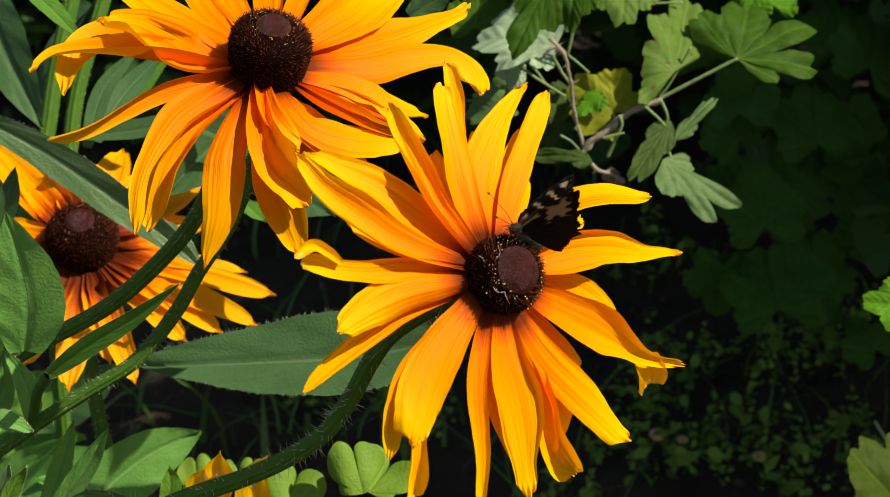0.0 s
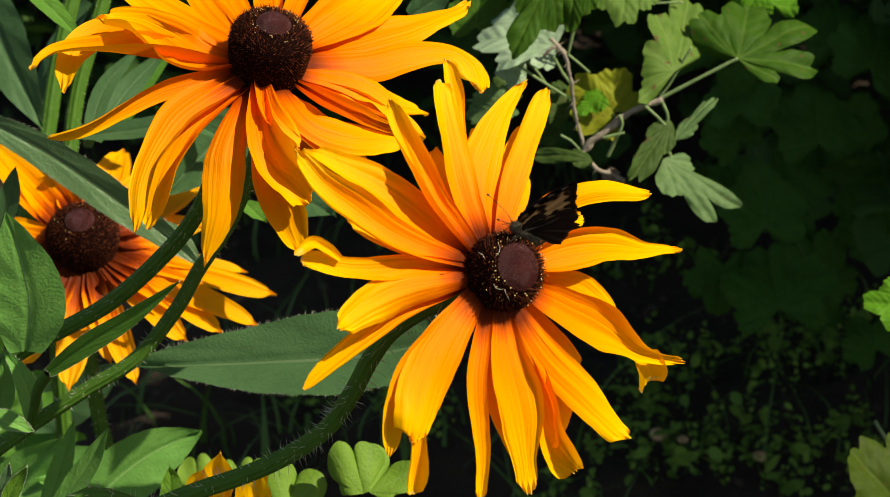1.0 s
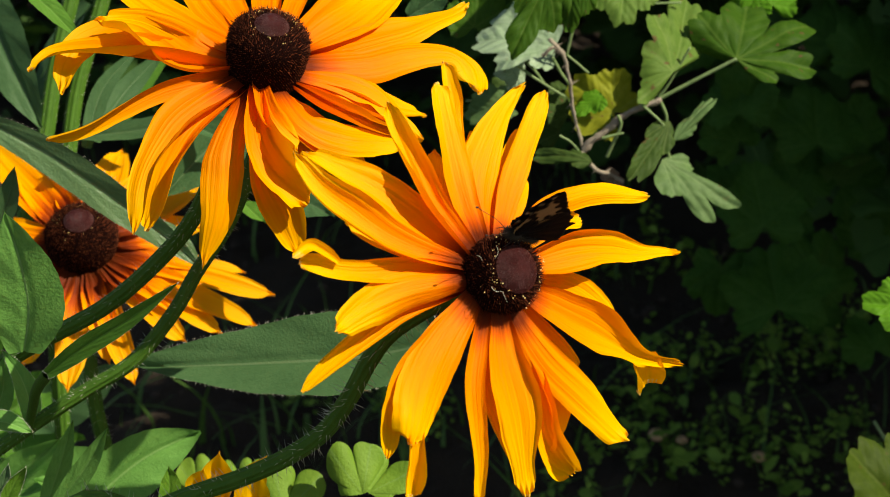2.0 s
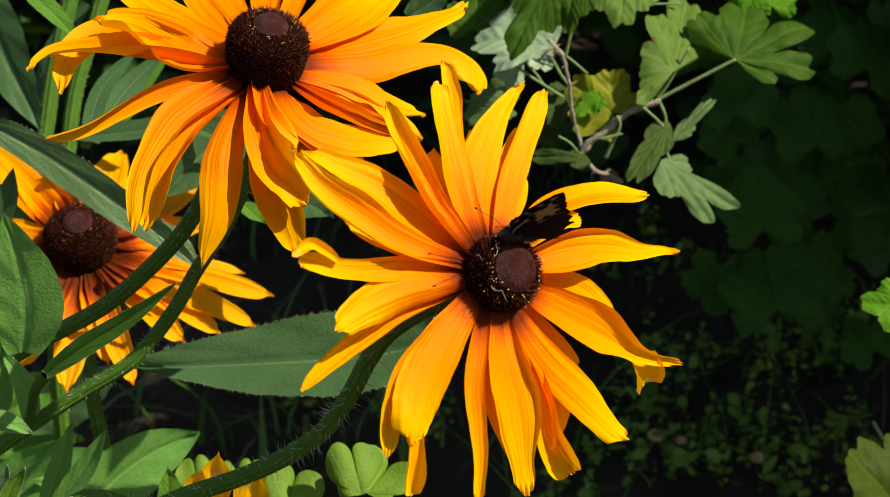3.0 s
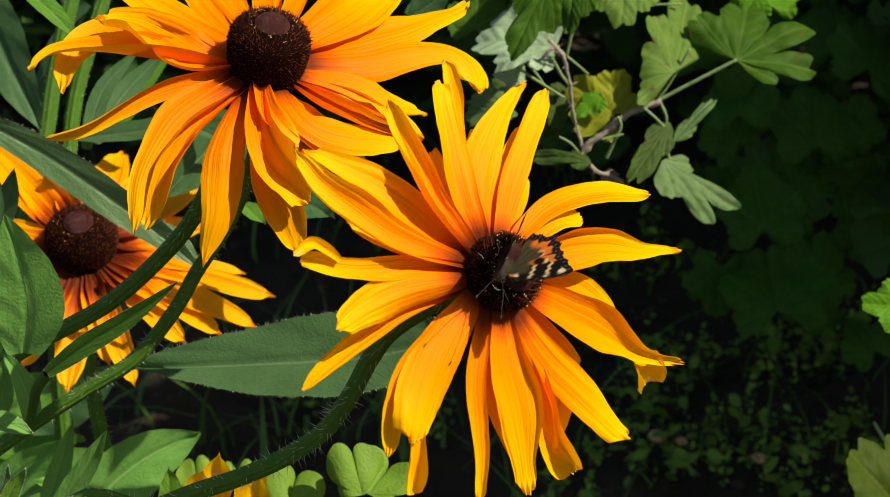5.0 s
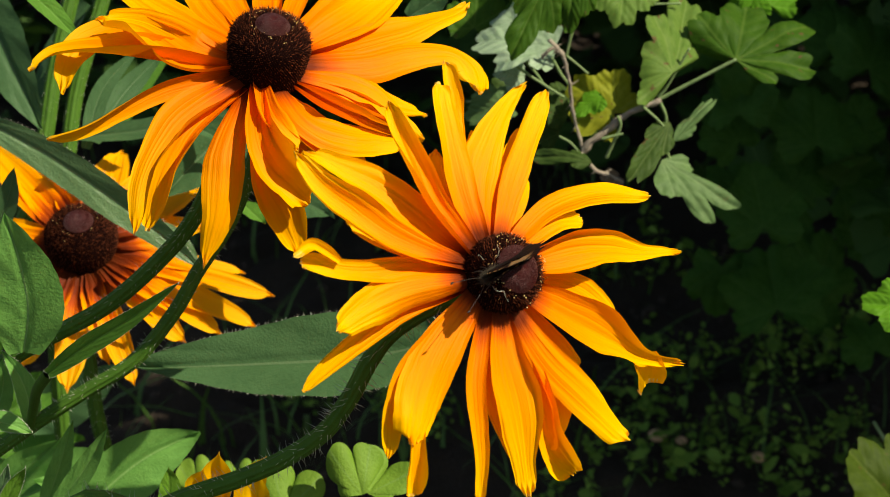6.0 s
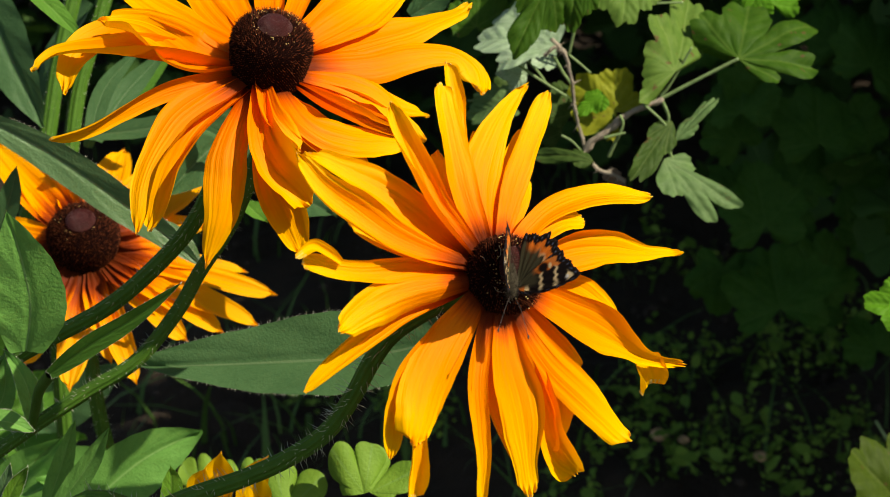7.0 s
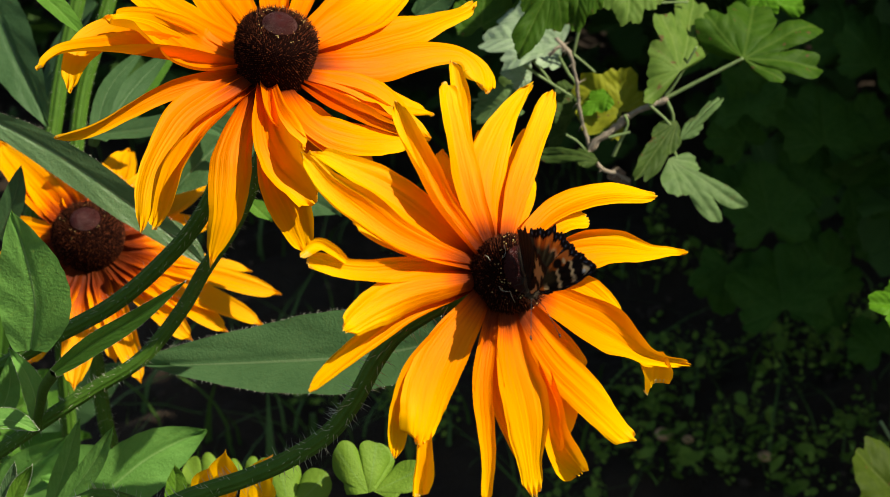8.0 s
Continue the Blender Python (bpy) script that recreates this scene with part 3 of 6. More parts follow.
flower_b = flower((-0.0628, 0.0847, 0.6215), (0.201, -0.322, 0.925), (0.959, 0.256, -0.119), 14.6, 20.6, (-0.4, 0.2, 0), "tall orange-yellow coneflower with drooping petals and dark cone", SHADED_GOLD, 0.965, 5, 0.6, shift=(-1.2, -1.6))
petal(flower_b, [(-10, -0.3, 1), (-27.6, 3.3, 0.6), (-36.5, 13.4, -0.3), (-45.8, 22.3, -1.3), (-58.8, 26.6, -3)], (10.9, 21.1, 21.2, 17.1, 12.2, 6.1), roll=(-4, 20), fold=0.13, curl=0.4, end=0.4)
petal(flower_b, [(-10, 0.4, -2), (-37.7, 8.7, -3.7), (-55, 14.7, -6.7), (-72.4, 17.5, -10.8), (-82.8, 11.5, -14)], (7.7, 12.8, 11.5, 8.3, 6.3, 3.9), fold=0.25, curl=0.4, end=0.5)
petal(flower_b, [(-8, 6, -3), (-37.9, 26.4, -6.1), (-53.8, 27.3, -10.1), (-66.1, 20.2, -14.8), (-71.3, 6.6, -20)], (7.8, 15.1, 16.4, 15.1, 10.4, 4.8), roll=(0, 16), fold=0.2, end=0.6)
petal(flower_b, [(-9.8, -2.2, -1), (-35.4, -9.6, -3.1), (-51.3, -16.5, -7.2), (-64.8, -21.8, -12.4), (-77.5, -21.6, -18)], (5.2, 8, 7.7, 6.5, 5, 3.2), roll=(62, 82), fold=0.2, curl=0.3, end=0.6)
petal(flower_b, [(-8.4, 5.4, 1), (-24.8, 19.4, 0), (-35.8, 31.1, -1.9), (-50.2, 53.1, -6)], (8.3, 14.8, 16, 7.9))
petal(flower_b, [(-5.4, 8.4, -0), (-17.1, 32.3, -1.4), (-21.1, 50.9, -4.2), (-25.1, 71.7, -8)], (7.6, 13.1, 12.6, 5.9))
petal(flower_b, [(-2.1, 9.8, -0), (-8.8, 39.8, -1.6), (-8.5, 57.5, -4.5), (-7.2, 74.8, -8)], (7.3, 11.4, 9.7, 4.3))
petal(flower_b, [(0.8, 10, -0), (3.8, 43.8, -1.4), (8.1, 60, -4.2), (12.2, 78.2, -8)], (5.7, 8.9, 8.6, 4))
petal(flower_b, [(3.8, 9.2, -0), (18.2, 44.6, -1.3), (26.4, 63.5, -4.5), (34, 79.9, -8)], (5.7, 8.9, 9.4, 4.5))
petal(flower_b, [(6.2, 7.9, -1), (31.1, 39.5, -2.1), (45.4, 55.9, -4.5), (60.8, 74.4, -8)], (6.9, 13.3, 13.8, 6.2))
petal(flower_b, [(8.3, 5.5, 1), (31.5, 24, -0.1), (45.5, 39.2, -2.5), (60.7, 57.1, -6)], (8.7, 17.1, 16.4, 7.4), roll=(6, -14), fold=0.15)
petal(flower_b, [(8.8, 4.7, 0), (38.5, 19.7, -1.1), (58.6, 31.1, -3.4), (72.1, 39.9, -5.4), (87.6, 49.8, -8)], (9.5, 17.2, 17.5, 13.3, 11.7, 7.2), roll=(-6, 16), fold=0.2, end=0.6, cup=-0.3)
petal(flower_b, [(31.4, 24, -6), (50.8, 31.6, -8.6), (63.7, 37.1, -11.9), (70.7, 45.1, -14)], (8.7, 13.6, 11.3, 5.4), since=0.4)
petal(flower_b, [(9.8, 2.1, 1), (36.3, 7.4, -0.4), (54.7, 16.8, -3), (73, 21.3, -6.5), (82.6, 14.9, -9.7), (82.8, 2.3, -13)], (9.1, 17.7, 18, 15.8, 14.7, 17.8, 6.4), end=0.6, cup=-0.3)
petal(flower_b, [(9.5, -3.2, 1), (27.8, -4.7, -0.1), (39.2, -8.5, -2.4), (46.5, -17.7, -5.6), (55.7, -25.9, -10)], (8.6, 15.1, 17.6, 13.6, 11.4, 6), roll=(14, -10), fold=0.15, end=0.4, cup=-0.4)
petal(flower_b, [(9.7, -2.4, -2), (30.4, -6.1, -4), (45.2, -10.7, -8.5), (61.1, -7.6, -14)], (7.9, 11.9, 11.1, 4.7), roll=(10, 10))
petal(flower_b, [(7.5, -6.6, -0), (24.3, -15.9, -2.4), (35.2, -17.1, -6.4), (46.8, -17.2, -12)], (7.1, 11.6, 12.4, 8.6), roll=(14, 14), fold=0.2)
petal(flower_b, [(2, -9.8, 1), (10.9, -28, -0.7), (24.4, -30.3, -4.7), (37.1, -26.7, -9.2), (48.5, -23.5, -14)], (6.4, 14.2, 18, 15.6, 13.3, 8.9), roll=(14, 6), end=0.6, cup=-0.3)
petal(flower_b, [(0.6, -10, -1), (6.4, -27.1, -3.7), (18, -30.8, -10.3), (37.3, -28.6, -24)], (5.4, 13.2, 15.8, 7.4), roll=(16, 6))
petal(flower_b, [(-1.4, -9.9, -3), (2.3, -23, -6.1), (13.2, -26.8, -15), (27.2, -23.9, -28)], (4.6, 10.4, 11.9, 7.2), roll=(16, 6))
petal(flower_b, [(-5.2, -8.5, 1.5), (-8.1, -35.5, -0.5), (-4.8, -47.5, -3.9), (1.2, -53.5, -7.4), (7.9, -59, -12)], (4, 9.5, 13.3, 15.2, 13.4, 11), roll=(6, -20), fold=0.25, curl=0.4, end=0.6)
petal(flower_b, [(-4.8, -8.8, 2.5), (-4.3, -27.2, 1.3), (0.9, -35, -1.1), (6.1, -40.3, -4)], (5.3, 8.9, 9.2, 5.3), roll=(-6, 24), fold=0.35, curl=0.3)
petal(flower_b, [(-3.2, -9.5, -1), (-5.6, -46.2, -7.7), (0.6, -54.8, -18.3), (7.6, -60.7, -34)], (4.8, 11.9, 14.3, 6), roll=(0, -16))
petal(flower_b, [(-6.1, -7.9, 0), (-18.1, -36.1, -4.1), (-20.1, -48.5, -11.1), (-22, -57.8, -20.9), (-26.4, -65.2, -36)], (4.7, 11.3, 14.7, 13.9, 10.3, 2.8), roll=(0, 14), fold=0.12, end=0.4, cup=-0.35)
petal(flower_b, [(-7.9, -6.2, 2), (-31.1, -22.8, -0.7), (-41.5, -35.2, -5.5), (-48.1, -48, -12), (-50.8, -62.8, -22)], (6.6, 14.4, 13, 9.6, 7.9, 3.8), roll=(-8, 10), fold=0.2, curl=0.3, end=0.5, cup=-0.35)
petal(flower_b, [(-7.2, -7, -1), (-27, -25.5, -4.7), (-35.6, -35.8, -11.3), (-40.3, -43.6, -18.7), (-44.2, -52.7, -31)], (5.6, 10.9, 11.7, 11.7, 11.6, 6.2), roll=(8, -20), fold=0.3, curl=0.2, end=0.6)
petal(flower_b, [(-9.8, -2.1, -4), (-29, -10.3, -8.9), (-36.7, -16.2, -17.1), (-41.2, -19.9, -26)], (6.6, 10.9, 9.2, 5.1))
petal(flower_b, [(1.8, 9.8, -3), (9.4, 52.5, -5.1), (14.6, 77.4, -10)], (5.1, 8.6, 5.3))
petal(flower_b, [(-2.9, 9.6, -3), (-12.2, 43.2, -5.7), (-15.8, 72.3, -12)], (6.8, 12.2, 6.9))
petal(flower_b, [(7.2, -7, -2), (19.3, -16.7, -4), (33.1, -18.7, -8.3), (46.6, -19.9, -14)], (7, 11.2, 12.2, 7.1), roll=(14, 8), fold=0.2)
petal(flower_b, [(9.5, -3, -3), (25.6, -10.1, -4.7), (42.6, -14.5, -9.6), (55.1, -19.2, -15)], (7.3, 11.7, 11.7, 5.7), roll=(14, 8), fold=0.2)
petal(flower_b, [(0.3, -10, -2), (7.4, -21.4, -4.7), (18.1, -24.6, -11), (29.9, -24.9, -20)], (5.7, 12.1, 13.2, 7.2), roll=(14, 8), fold=0.2)

flower_c = flower((-0.1762, 0.2699, 0.4649), (0.05, -0.446, 0.894), (0.998, 0.058, -0.027), 18.1, 20.8, (-0.2, 0.3, 0), "yellow coneflower with red-brown petal bases behind the stems", TWO_TONE, 0.945, 8, dust=0.3)
petal(flower_c, [(13.5, -2.6, 0), (29.1, -5, -0.9), (59.8, -8.9, -3.5), (79.6, -9.5, -7.8)], (5.72, 9.36, 10.4, 8.32, 2.6), fold=0.15)
petal(flower_c, [(13.4, -4.4, 0), (32.5, -9.9, -0.9), (70.6, -20.4, -3.5), (93.8, -24.8, -7.8)], (7.59, 12.42, 13.8, 11.04, 3.45), fold=0.15)
petal(flower_c, [(12.8, -7.2, 0), (30.3, -16.4, -0.9), (65, -34.1, -3.5), (86, -42.8, -7.8)], (7.865, 12.87, 14.3, 11.44, 3.575), fold=0.15)
petal(flower_c, [(12.2, -9.2, 0), (25.9, -18.9, -0.9), (52.6, -37.3, -3.5), (69.4, -47.1, -7.8)], (8.03, 13.14, 14.6, 11.68, 3.65), fold=0.15)
petal(flower_c, [(10.8, -11.8, -0), (20.7, -22.2, -0.9), (39.7, -41.6, -3.5), (52.2, -52.7, -7.8)], (8.03, 13.14, 14.6, 11.68, 3.65), fold=0.15)
petal(flower_c, [(6, -16.1, -0), (11.9, -31.5, -0.9), (22.9, -60.1, -3.5), (29.7, -76.9, -7.8)], (7.26, 11.88, 13.2, 10.56, 3.3), fold=0.15)
petal(flower_c, [(4.4, -16.8, 0), (7.5, -28.8, -0.9), (13.3, -50.7, -3.5), (17, -64.6, -7.8)], (7.095, 11.61, 12.9, 10.32, 3.225), fold=0.15)
petal(flower_c, [(0, -17.1, 0), (-0.1, -32.9, -0.9), (-0.6, -62.4, -3.5), (-1.4, -79.9, -7.8)], (9.24, 15.12, 16.8, 13.44, 4.2), fold=0.15)
petal(flower_c, [(-4.7, -15.4, 0), (-9, -28.5, -0.9), (-17.3, -52.5, -3.5), (-23.5, -67, -7.8)], (7.59, 12.42, 13.8, 11.04, 3.45), fold=0.15)
petal(flower_c, [(-9.8, -10.4, 0), (-17.3, -17.4, -0.9), (-31.6, -30, -3.5), (-42.7, -37.4, -7.8)], (8.415, 13.77, 15.3, 12.24, 3.825), fold=0.15)
petal(flower_c, [(-12.7, -4.1, 0), (-21.4, -6.2, -0.9), (-38, -9.4, -3.5), (-51.3, -10, -7.8)], (9.46, 15.48, 17.2, 13.76, 4.3), fold=0.15)
petal(flower_c, [(-13.5, 3.3, -0), (-22.1, 6, -0.9), (-38.3, 11.9, -3.5), (-52, 18.4, -7.8)], (9.57, 15.66, 17.4, 13.92, 4.35), fold=0.15)
petal(flower_c, [(-10.3, 13, 0), (-19.9, 25.7, -0.9), (-39.5, 52, -3.5), (-54.1, 73, -7.8)], (12.485, 20.43, 22.7, 18.16, 5.675), fold=0.15)
petal(flower_c, [(-9.7, 13.7, 0), (-15.5, 22.3, -0.9), (-26.5, 39.4, -3.5), (-36.5, 55.7, -7.8)], (11.275, 18.45, 20.5, 16.4, 5.125), fold=0.15)
petal(flower_c, [(3.7, 16.4, 0), (6, 28, -0.9), (10.2, 51.4, -3.5), (13.4, 72.2, -7.8)], (10.945, 17.91, 19.9, 15.92, 4.975), fold=0.15)
petal(flower_c, [(11.1, 8.6, -0), (21.3, 17.3, -0.9), (41.6, 35.3, -3.5), (55.7, 50.3, -7.8)], (13.915, 22.77, 25.3, 20.24, 6.325), fold=0.15)
petal(flower_c, [(13, 3.1, 0), (23.3, 6.3, -0.9), (43.2, 13.3, -3.5), (57.6, 20.4, -7.8)], (11.88, 19.44, 21.6, 17.28, 5.4), fold=0.15)
petal(flower_c, [(-4.1, 17.3, 0), (-6.1, 25.9, -0.9), (-9.9, 42.2, -3.5), (-13.9, 59.6, -7.8)], (10.34, 16.92, 18.8, 15.04, 4.7), fold=0.15)
petal(flower_c, [(8.5, 12.5, 0), (15.2, 23.2, -0.9), (28.2, 45.2, -3.5), (37.7, 63.7, -7.8)], (9.9, 16.2, 18, 14.4, 4.5), fold=0.15)

late_bloom = thing("coneflower", (-0.13, 0.2, 0), "low yellow coneflower just opening its petals", "flower", "coneflowers in the bed")
leafy_plant = thing("coneflower_plant", (-0.3, 0.25, 0), "leafy hairy green coneflower plant without an open bloom", "plant")
OWNERS = {"a": flower_a["thing"], "b": flower_b["thing"], "c": flower_c["thing"], "p": leafy_plant}


def bud_petal(owner, points, width):
    def profile(s):
        return max(0.05, (0.55 + 0.45 * smooth(0, 0.5, s)) * (1 - max(0, (s - 0.5) / 0.5) ** 1.7))

    bm, _, _ = blade(points, FACE, width, profile, lambda s, v: (0, width * (0.18 * v * v - 0.04 * math.cos(5 * v)), 0), 20, 10)
    uv = bm.loops.layers.uv["UVMap"]
    for fc in bm.faces:
        for lp in fc.loops:
            lp[uv].uv = (lp[uv].uv.x, 0.3 + 0.7 * lp[uv].uv.y)
    part("petal", bm, YOUNG, owner)


bud_petal(late_bloom, [(-0.0903, 0.0850, 0.4369), (-0.0900, 0.0850, 0.4502), (-0.0887, 0.0850, 0.4618)], 0.0140)
bud_petal(late_bloom, [(-0.0998, 0.0800, 0.4388), (-0.0969, 0.0800, 0.4494), (-0.0942, 0.0800, 0.4571)], 0.0103)
bud_petal(late_bloom, [(-0.0813, 0.0850, 0.4355), (-0.0762, 0.0850, 0.4476), (-0.0700, 0.0850, 0.4597)], 0.0127)
bud_petal(late_bloom, [(-0.0743, 0.0750, 0.4421), (-0.0735, 0.0750, 0.4500), (-0.0719, 0.0750, 0.4578)], 0.0111)
bud_petal(late_bloom, [(-0.0934, 0.0750, 0.4421), (-0.0914, 0.0750, 0.4500), (-0.0891, 0.0750, 0.4578)], 0.0089)
stem(OWNERS["a"], [(-0.0999, -0.0042, 0.4924), (-0.0853, -0.004, 0.499), (-0.0688, -0.0039, 0.5053), (-0.0538, -0.0045, 0.5133), (-0.0403, -0.0041, 0.5233), (-0.0312, -0.0049, 0.537), (-0.0238, -0.0051, 0.5519), (-0.0155, -0.0067, 0.5638), (0.0029, -0.0137, 0.5796), (0.0136, -0.0266, 0.5905)], 0.0062, hair=0.0042)
stem(OWNERS["b"], [(-0.184, 0.0943, 0.4884), (-0.1601, 0.0943, 0.5036), (-0.1302, 0.095, 0.5206), (-0.1072, 0.0973, 0.5408), (-0.0924, 0.0924, 0.5612), (-0.0812, 0.0898, 0.5863), (-0.0686, 0.0893, 0.6098)], 0.0065)
stem(OWNERS["b"], [(-0.1849, 0.0677, 0.462), (-0.1586, 0.0756, 0.4789), (-0.1384, 0.0787, 0.4917), (-0.1181, 0.0805, 0.5048), (-0.1023, 0.0848, 0.5233), (-0.0942, 0.0947, 0.5353), (-0.0841, 0.1075, 0.5474), (-0.0775, 0.118, 0.5600), (-0.0715, 0.122, 0.5800), (-0.0660, 0.105, 0.6060)], 0.0056)
stem(OWNERS["c"], [(-0.1597, 0.2518, 0.3031), (-0.1667, 0.2574, 0.3306), (-0.1725, 0.2617, 0.3551), (-0.177, 0.267, 0.3819), (-0.1803, 0.2783, 0.4214), (-0.178, 0.2739, 0.4581)], 0.0078)
stem(OWNERS["p"], [(-0.2368, 0.3464, 0.4138), (-0.2246, 0.3607, 0.4443), (-0.2154, 0.3762, 0.4776), (-0.2093, 0.393, 0.5136), (-0.197, 0.4163, 0.5635)], 0.0092, hair=0.0014)
stem(OWNERS["p"], [(-0.209, 0.3595, 0.411), (-0.2028, 0.3948, 0.4868), (-0.1919, 0.4132, 0.5262), (-0.1811, 0.4289, 0.5599)], 0.0087, hair=0.0014)
leaf(OWNERS["p"], [(-0.0016, 0.1200, 0.4929), (-0.0331, 0.1250, 0.4829), (-0.0780, 0.1300, 0.4770), (-0.1304, 0.1350, 0.4721)], 0.0374, roll=-12, tag=1)
leaf(OWNERS["p"], [(-0.2074, 0.2200, 0.5520), (-0.1772, 0.2175, 0.5349), (-0.1481, 0.2150, 0.5139), (-0.1260, 0.2125, 0.4966), (-0.1106, 0.2100, 0.4830)], 0.0168, roll=-28, tag=0)
leaf(OWNERS["p"], [(-0.1387, 0.0000, 0.5518), (-0.1348, -0.0033, 0.5697), (-0.1350, -0.0067, 0.5876), (-0.1372, -0.0100, 0.6069)], 0.0230, roll=-30, tag=4, fold=0.04, hairy=False)
leaf(OWNERS["p"], [(-0.2064, 0.2200, 0.4912), (-0.1974, 0.2200, 0.5109), (-0.1921, 0.2200, 0.5278)], 0.0108, roll=-20, tag=1, hairy=False)
leaf(OWNERS["b"], [(-0.1393, 0.0300, 0.5266), (-0.1244, 0.0267, 0.5393), (-0.1072, 0.0233, 0.5520), (-0.0891, 0.0200, 0.5675)], 0.0074, roll=-25, tag=2)
leaf(OWNERS["p"], [(-0.1645, 0.1600, 0.3834), (-0.1377, 0.1700, 0.4041), (-0.1109, 0.1800, 0.4145)], 0.0288, roll=-25, tag=4, hairy=False)
leaf(OWNERS["p"], [(-0.1617, 0.1000, 0.4230), (-0.1458, 0.1000, 0.4449), (-0.1353, 0.1000, 0.4635)], 0.0092, roll=-20, tag=4, hairy=False)
leaf(OWNERS["p"], [(-0.1696, 0.1200, 0.4112), (-0.1615, 0.1200, 0.4324), (-0.1537, 0.1200, 0.4557)], 0.0100, roll=-30, tag=4, hairy=False)
leaf(OWNERS["p"], [(-0.1668, 0.0500, 0.4573), (-0.1621, 0.0500, 0.4674), (-0.1562, 0.0500, 0.4768)], 0.0064, roll=-30, tag=3)
leaf(OWNERS["p"], [(-0.1690, 0.0500, 0.4623), (-0.1652, 0.0500, 0.4699), (-0.1627, 0.0500, 0.4778)], 0.0047, roll=-30, tag=0)
leaf(OWNERS["p"], [(-0.1711, 0.0400, 0.5023), (-0.1593, 0.0400, 0.5016), (-0.1498, 0.0400, 0.4971)], 0.0082, roll=15, tag=4)
leaf(OWNERS["p"], [(-0.1593, 0.0750, 0.4792), (-0.1595, 0.0767, 0.4900), (-0.1624, 0.0783, 0.4998), (-0.1686, 0.0800, 0.5097)], 0.0087, roll=-30, tag=4)
leaf(OWNERS["p"], [(-0.1783, 0.0900, 0.4734), (-0.1729, 0.0900, 0.4862), (-0.1709, 0.0900, 0.5014)], 0.0098, roll=-20, tag=4, hairy=False)
leaf(OWNERS["p"], [(-0.2475, 0.4000, 0.2892), (-0.2189, 0.4000, 0.3066), (-0.1886, 0.4000, 0.3295)], 0.0302, roll=-25, tag=1, hairy=False)
leaf(OWNERS["p"], [(-0.2797, 0.4300, 0.2735), (-0.2518, 0.4350, 0.2847), (-0.2197, 0.4400, 0.3037)], 0.0383, roll=-25, tag=2, hairy=False)
leaf(OWNERS["p"], [(-0.2133, 0.2150, 0.3520), (-0.1900, 0.2150, 0.3650), (-0.1613, 0.2150, 0.3810)], 0.0329, roll=25, tag=4, hairy=False)
leaf(OWNERS["p"], [(-0.2735, 0.4000, 0.2675), (-0.2458, 0.4000, 0.2715), (-0.2147, 0.4000, 0.2774)], 0.0272, roll=20, tag=2, hairy=False)
leaf(OWNERS["p"], [(-0.2255, 0.2200, 0.3521), (-0.2045, 0.2200, 0.3683), (-0.1834, 0.2200, 0.3875)], 0.0220, roll=-30, tag=4, hairy=False)
leaf(OWNERS["p"], [(-0.1582, 0.2150, 0.3504), (-0.1738, 0.2150, 0.3618), (-0.1982, 0.2150, 0.3650)], 0.0193, roll=-30, tag=4, hairy=False)
leaf(OWNERS["p"], [(-0.2463, 0.3750, 0.3134), (-0.2267, 0.3750, 0.3134), (-0.2061, 0.3750, 0.3246)], 0.0196, roll=25, tag=2, hairy=False)
leaf(OWNERS["p"], [(-0.2688, 0.4000, 0.3105), (-0.2521, 0.4000, 0.3105), (-0.2359, 0.4000, 0.3220)], 0.0167, roll=25, tag=2, hairy=False)
leaf(OWNERS["p"], [(-0.1144, 0.1000, 0.4244), (-0.1122, 0.1000, 0.4359), (-0.1121, 0.1000, 0.4456)], 0.0093, roll=-30, tag=3, hairy=False)
leaf(OWNERS["p"], [(-0.2372, 0.3600, 0.5713), (-0.2233, 0.3450, 0.5400), (-0.2046, 0.3300, 0.5038)], 0.0289, roll=-12, tag=1, hairy=False)
leaf(OWNERS["p"], [(-0.1928, 0.4200, 0.5407), (-0.2100, 0.4100, 0.5181), (-0.2225, 0.4000, 0.4855)], 0.0261, roll=-42, tag=1, hairy=False)
leaf(OWNERS["p"], [(-0.1797, 0.2000, 0.6211), (-0.1627, 0.1900, 0.6101), (-0.1491, 0.1800, 0.5996)], 0.0094, roll=20, tag=2, hairy=False)
leaf(OWNERS["p"], [(-0.1771, 0.3000, 0.5046), (-0.1693, 0.3150, 0.5295), (-0.1521, 0.3300, 0.5466)], 0.0096, roll=-20, tag=1, hairy=False)
leaf(OWNERS["p"], [(-0.1768, 0.3200, 0.5003), (-0.1645, 0.3400, 0.5174), (-0.1444, 0.3600, 0.5349)], 0.0133, roll=-20, tag=1, hairy=False)
leaf(OWNERS["p"], [(-0.1808, 0.3000, 0.5103), (-0.1528, 0.2933, 0.5162), (-0.1239, 0.2867, 0.5217), (-0.0990, 0.2800, 0.5126)], 0.0121, roll=15, tag=1, hairy=False)
leaf(OWNERS["p"], [(-0.0952, 0.3000, 0.5187), (-0.1102, 0.2933, 0.5109), (-0.1223, 0.2867, 0.5016), (-0.1362, 0.2800, 0.4879)], 0.0305, roll=25, tag=1, hairy=False)
leaf(OWNERS["p"], [(-0.0741, 0.2400, 0.5051), (-0.0616, 0.2300, 0.5051), (-0.0494, 0.2200, 0.5025)], 0.0182, roll=10, tag=1, hairy=False)
leaf(OWNERS["p"], [(-0.1369, 0.2400, 0.4907), (-0.1246, 0.2350, 0.4857), (-0.1136, 0.2300, 0.4740)], 0.0090, roll=20, tag=0, hairy=False)
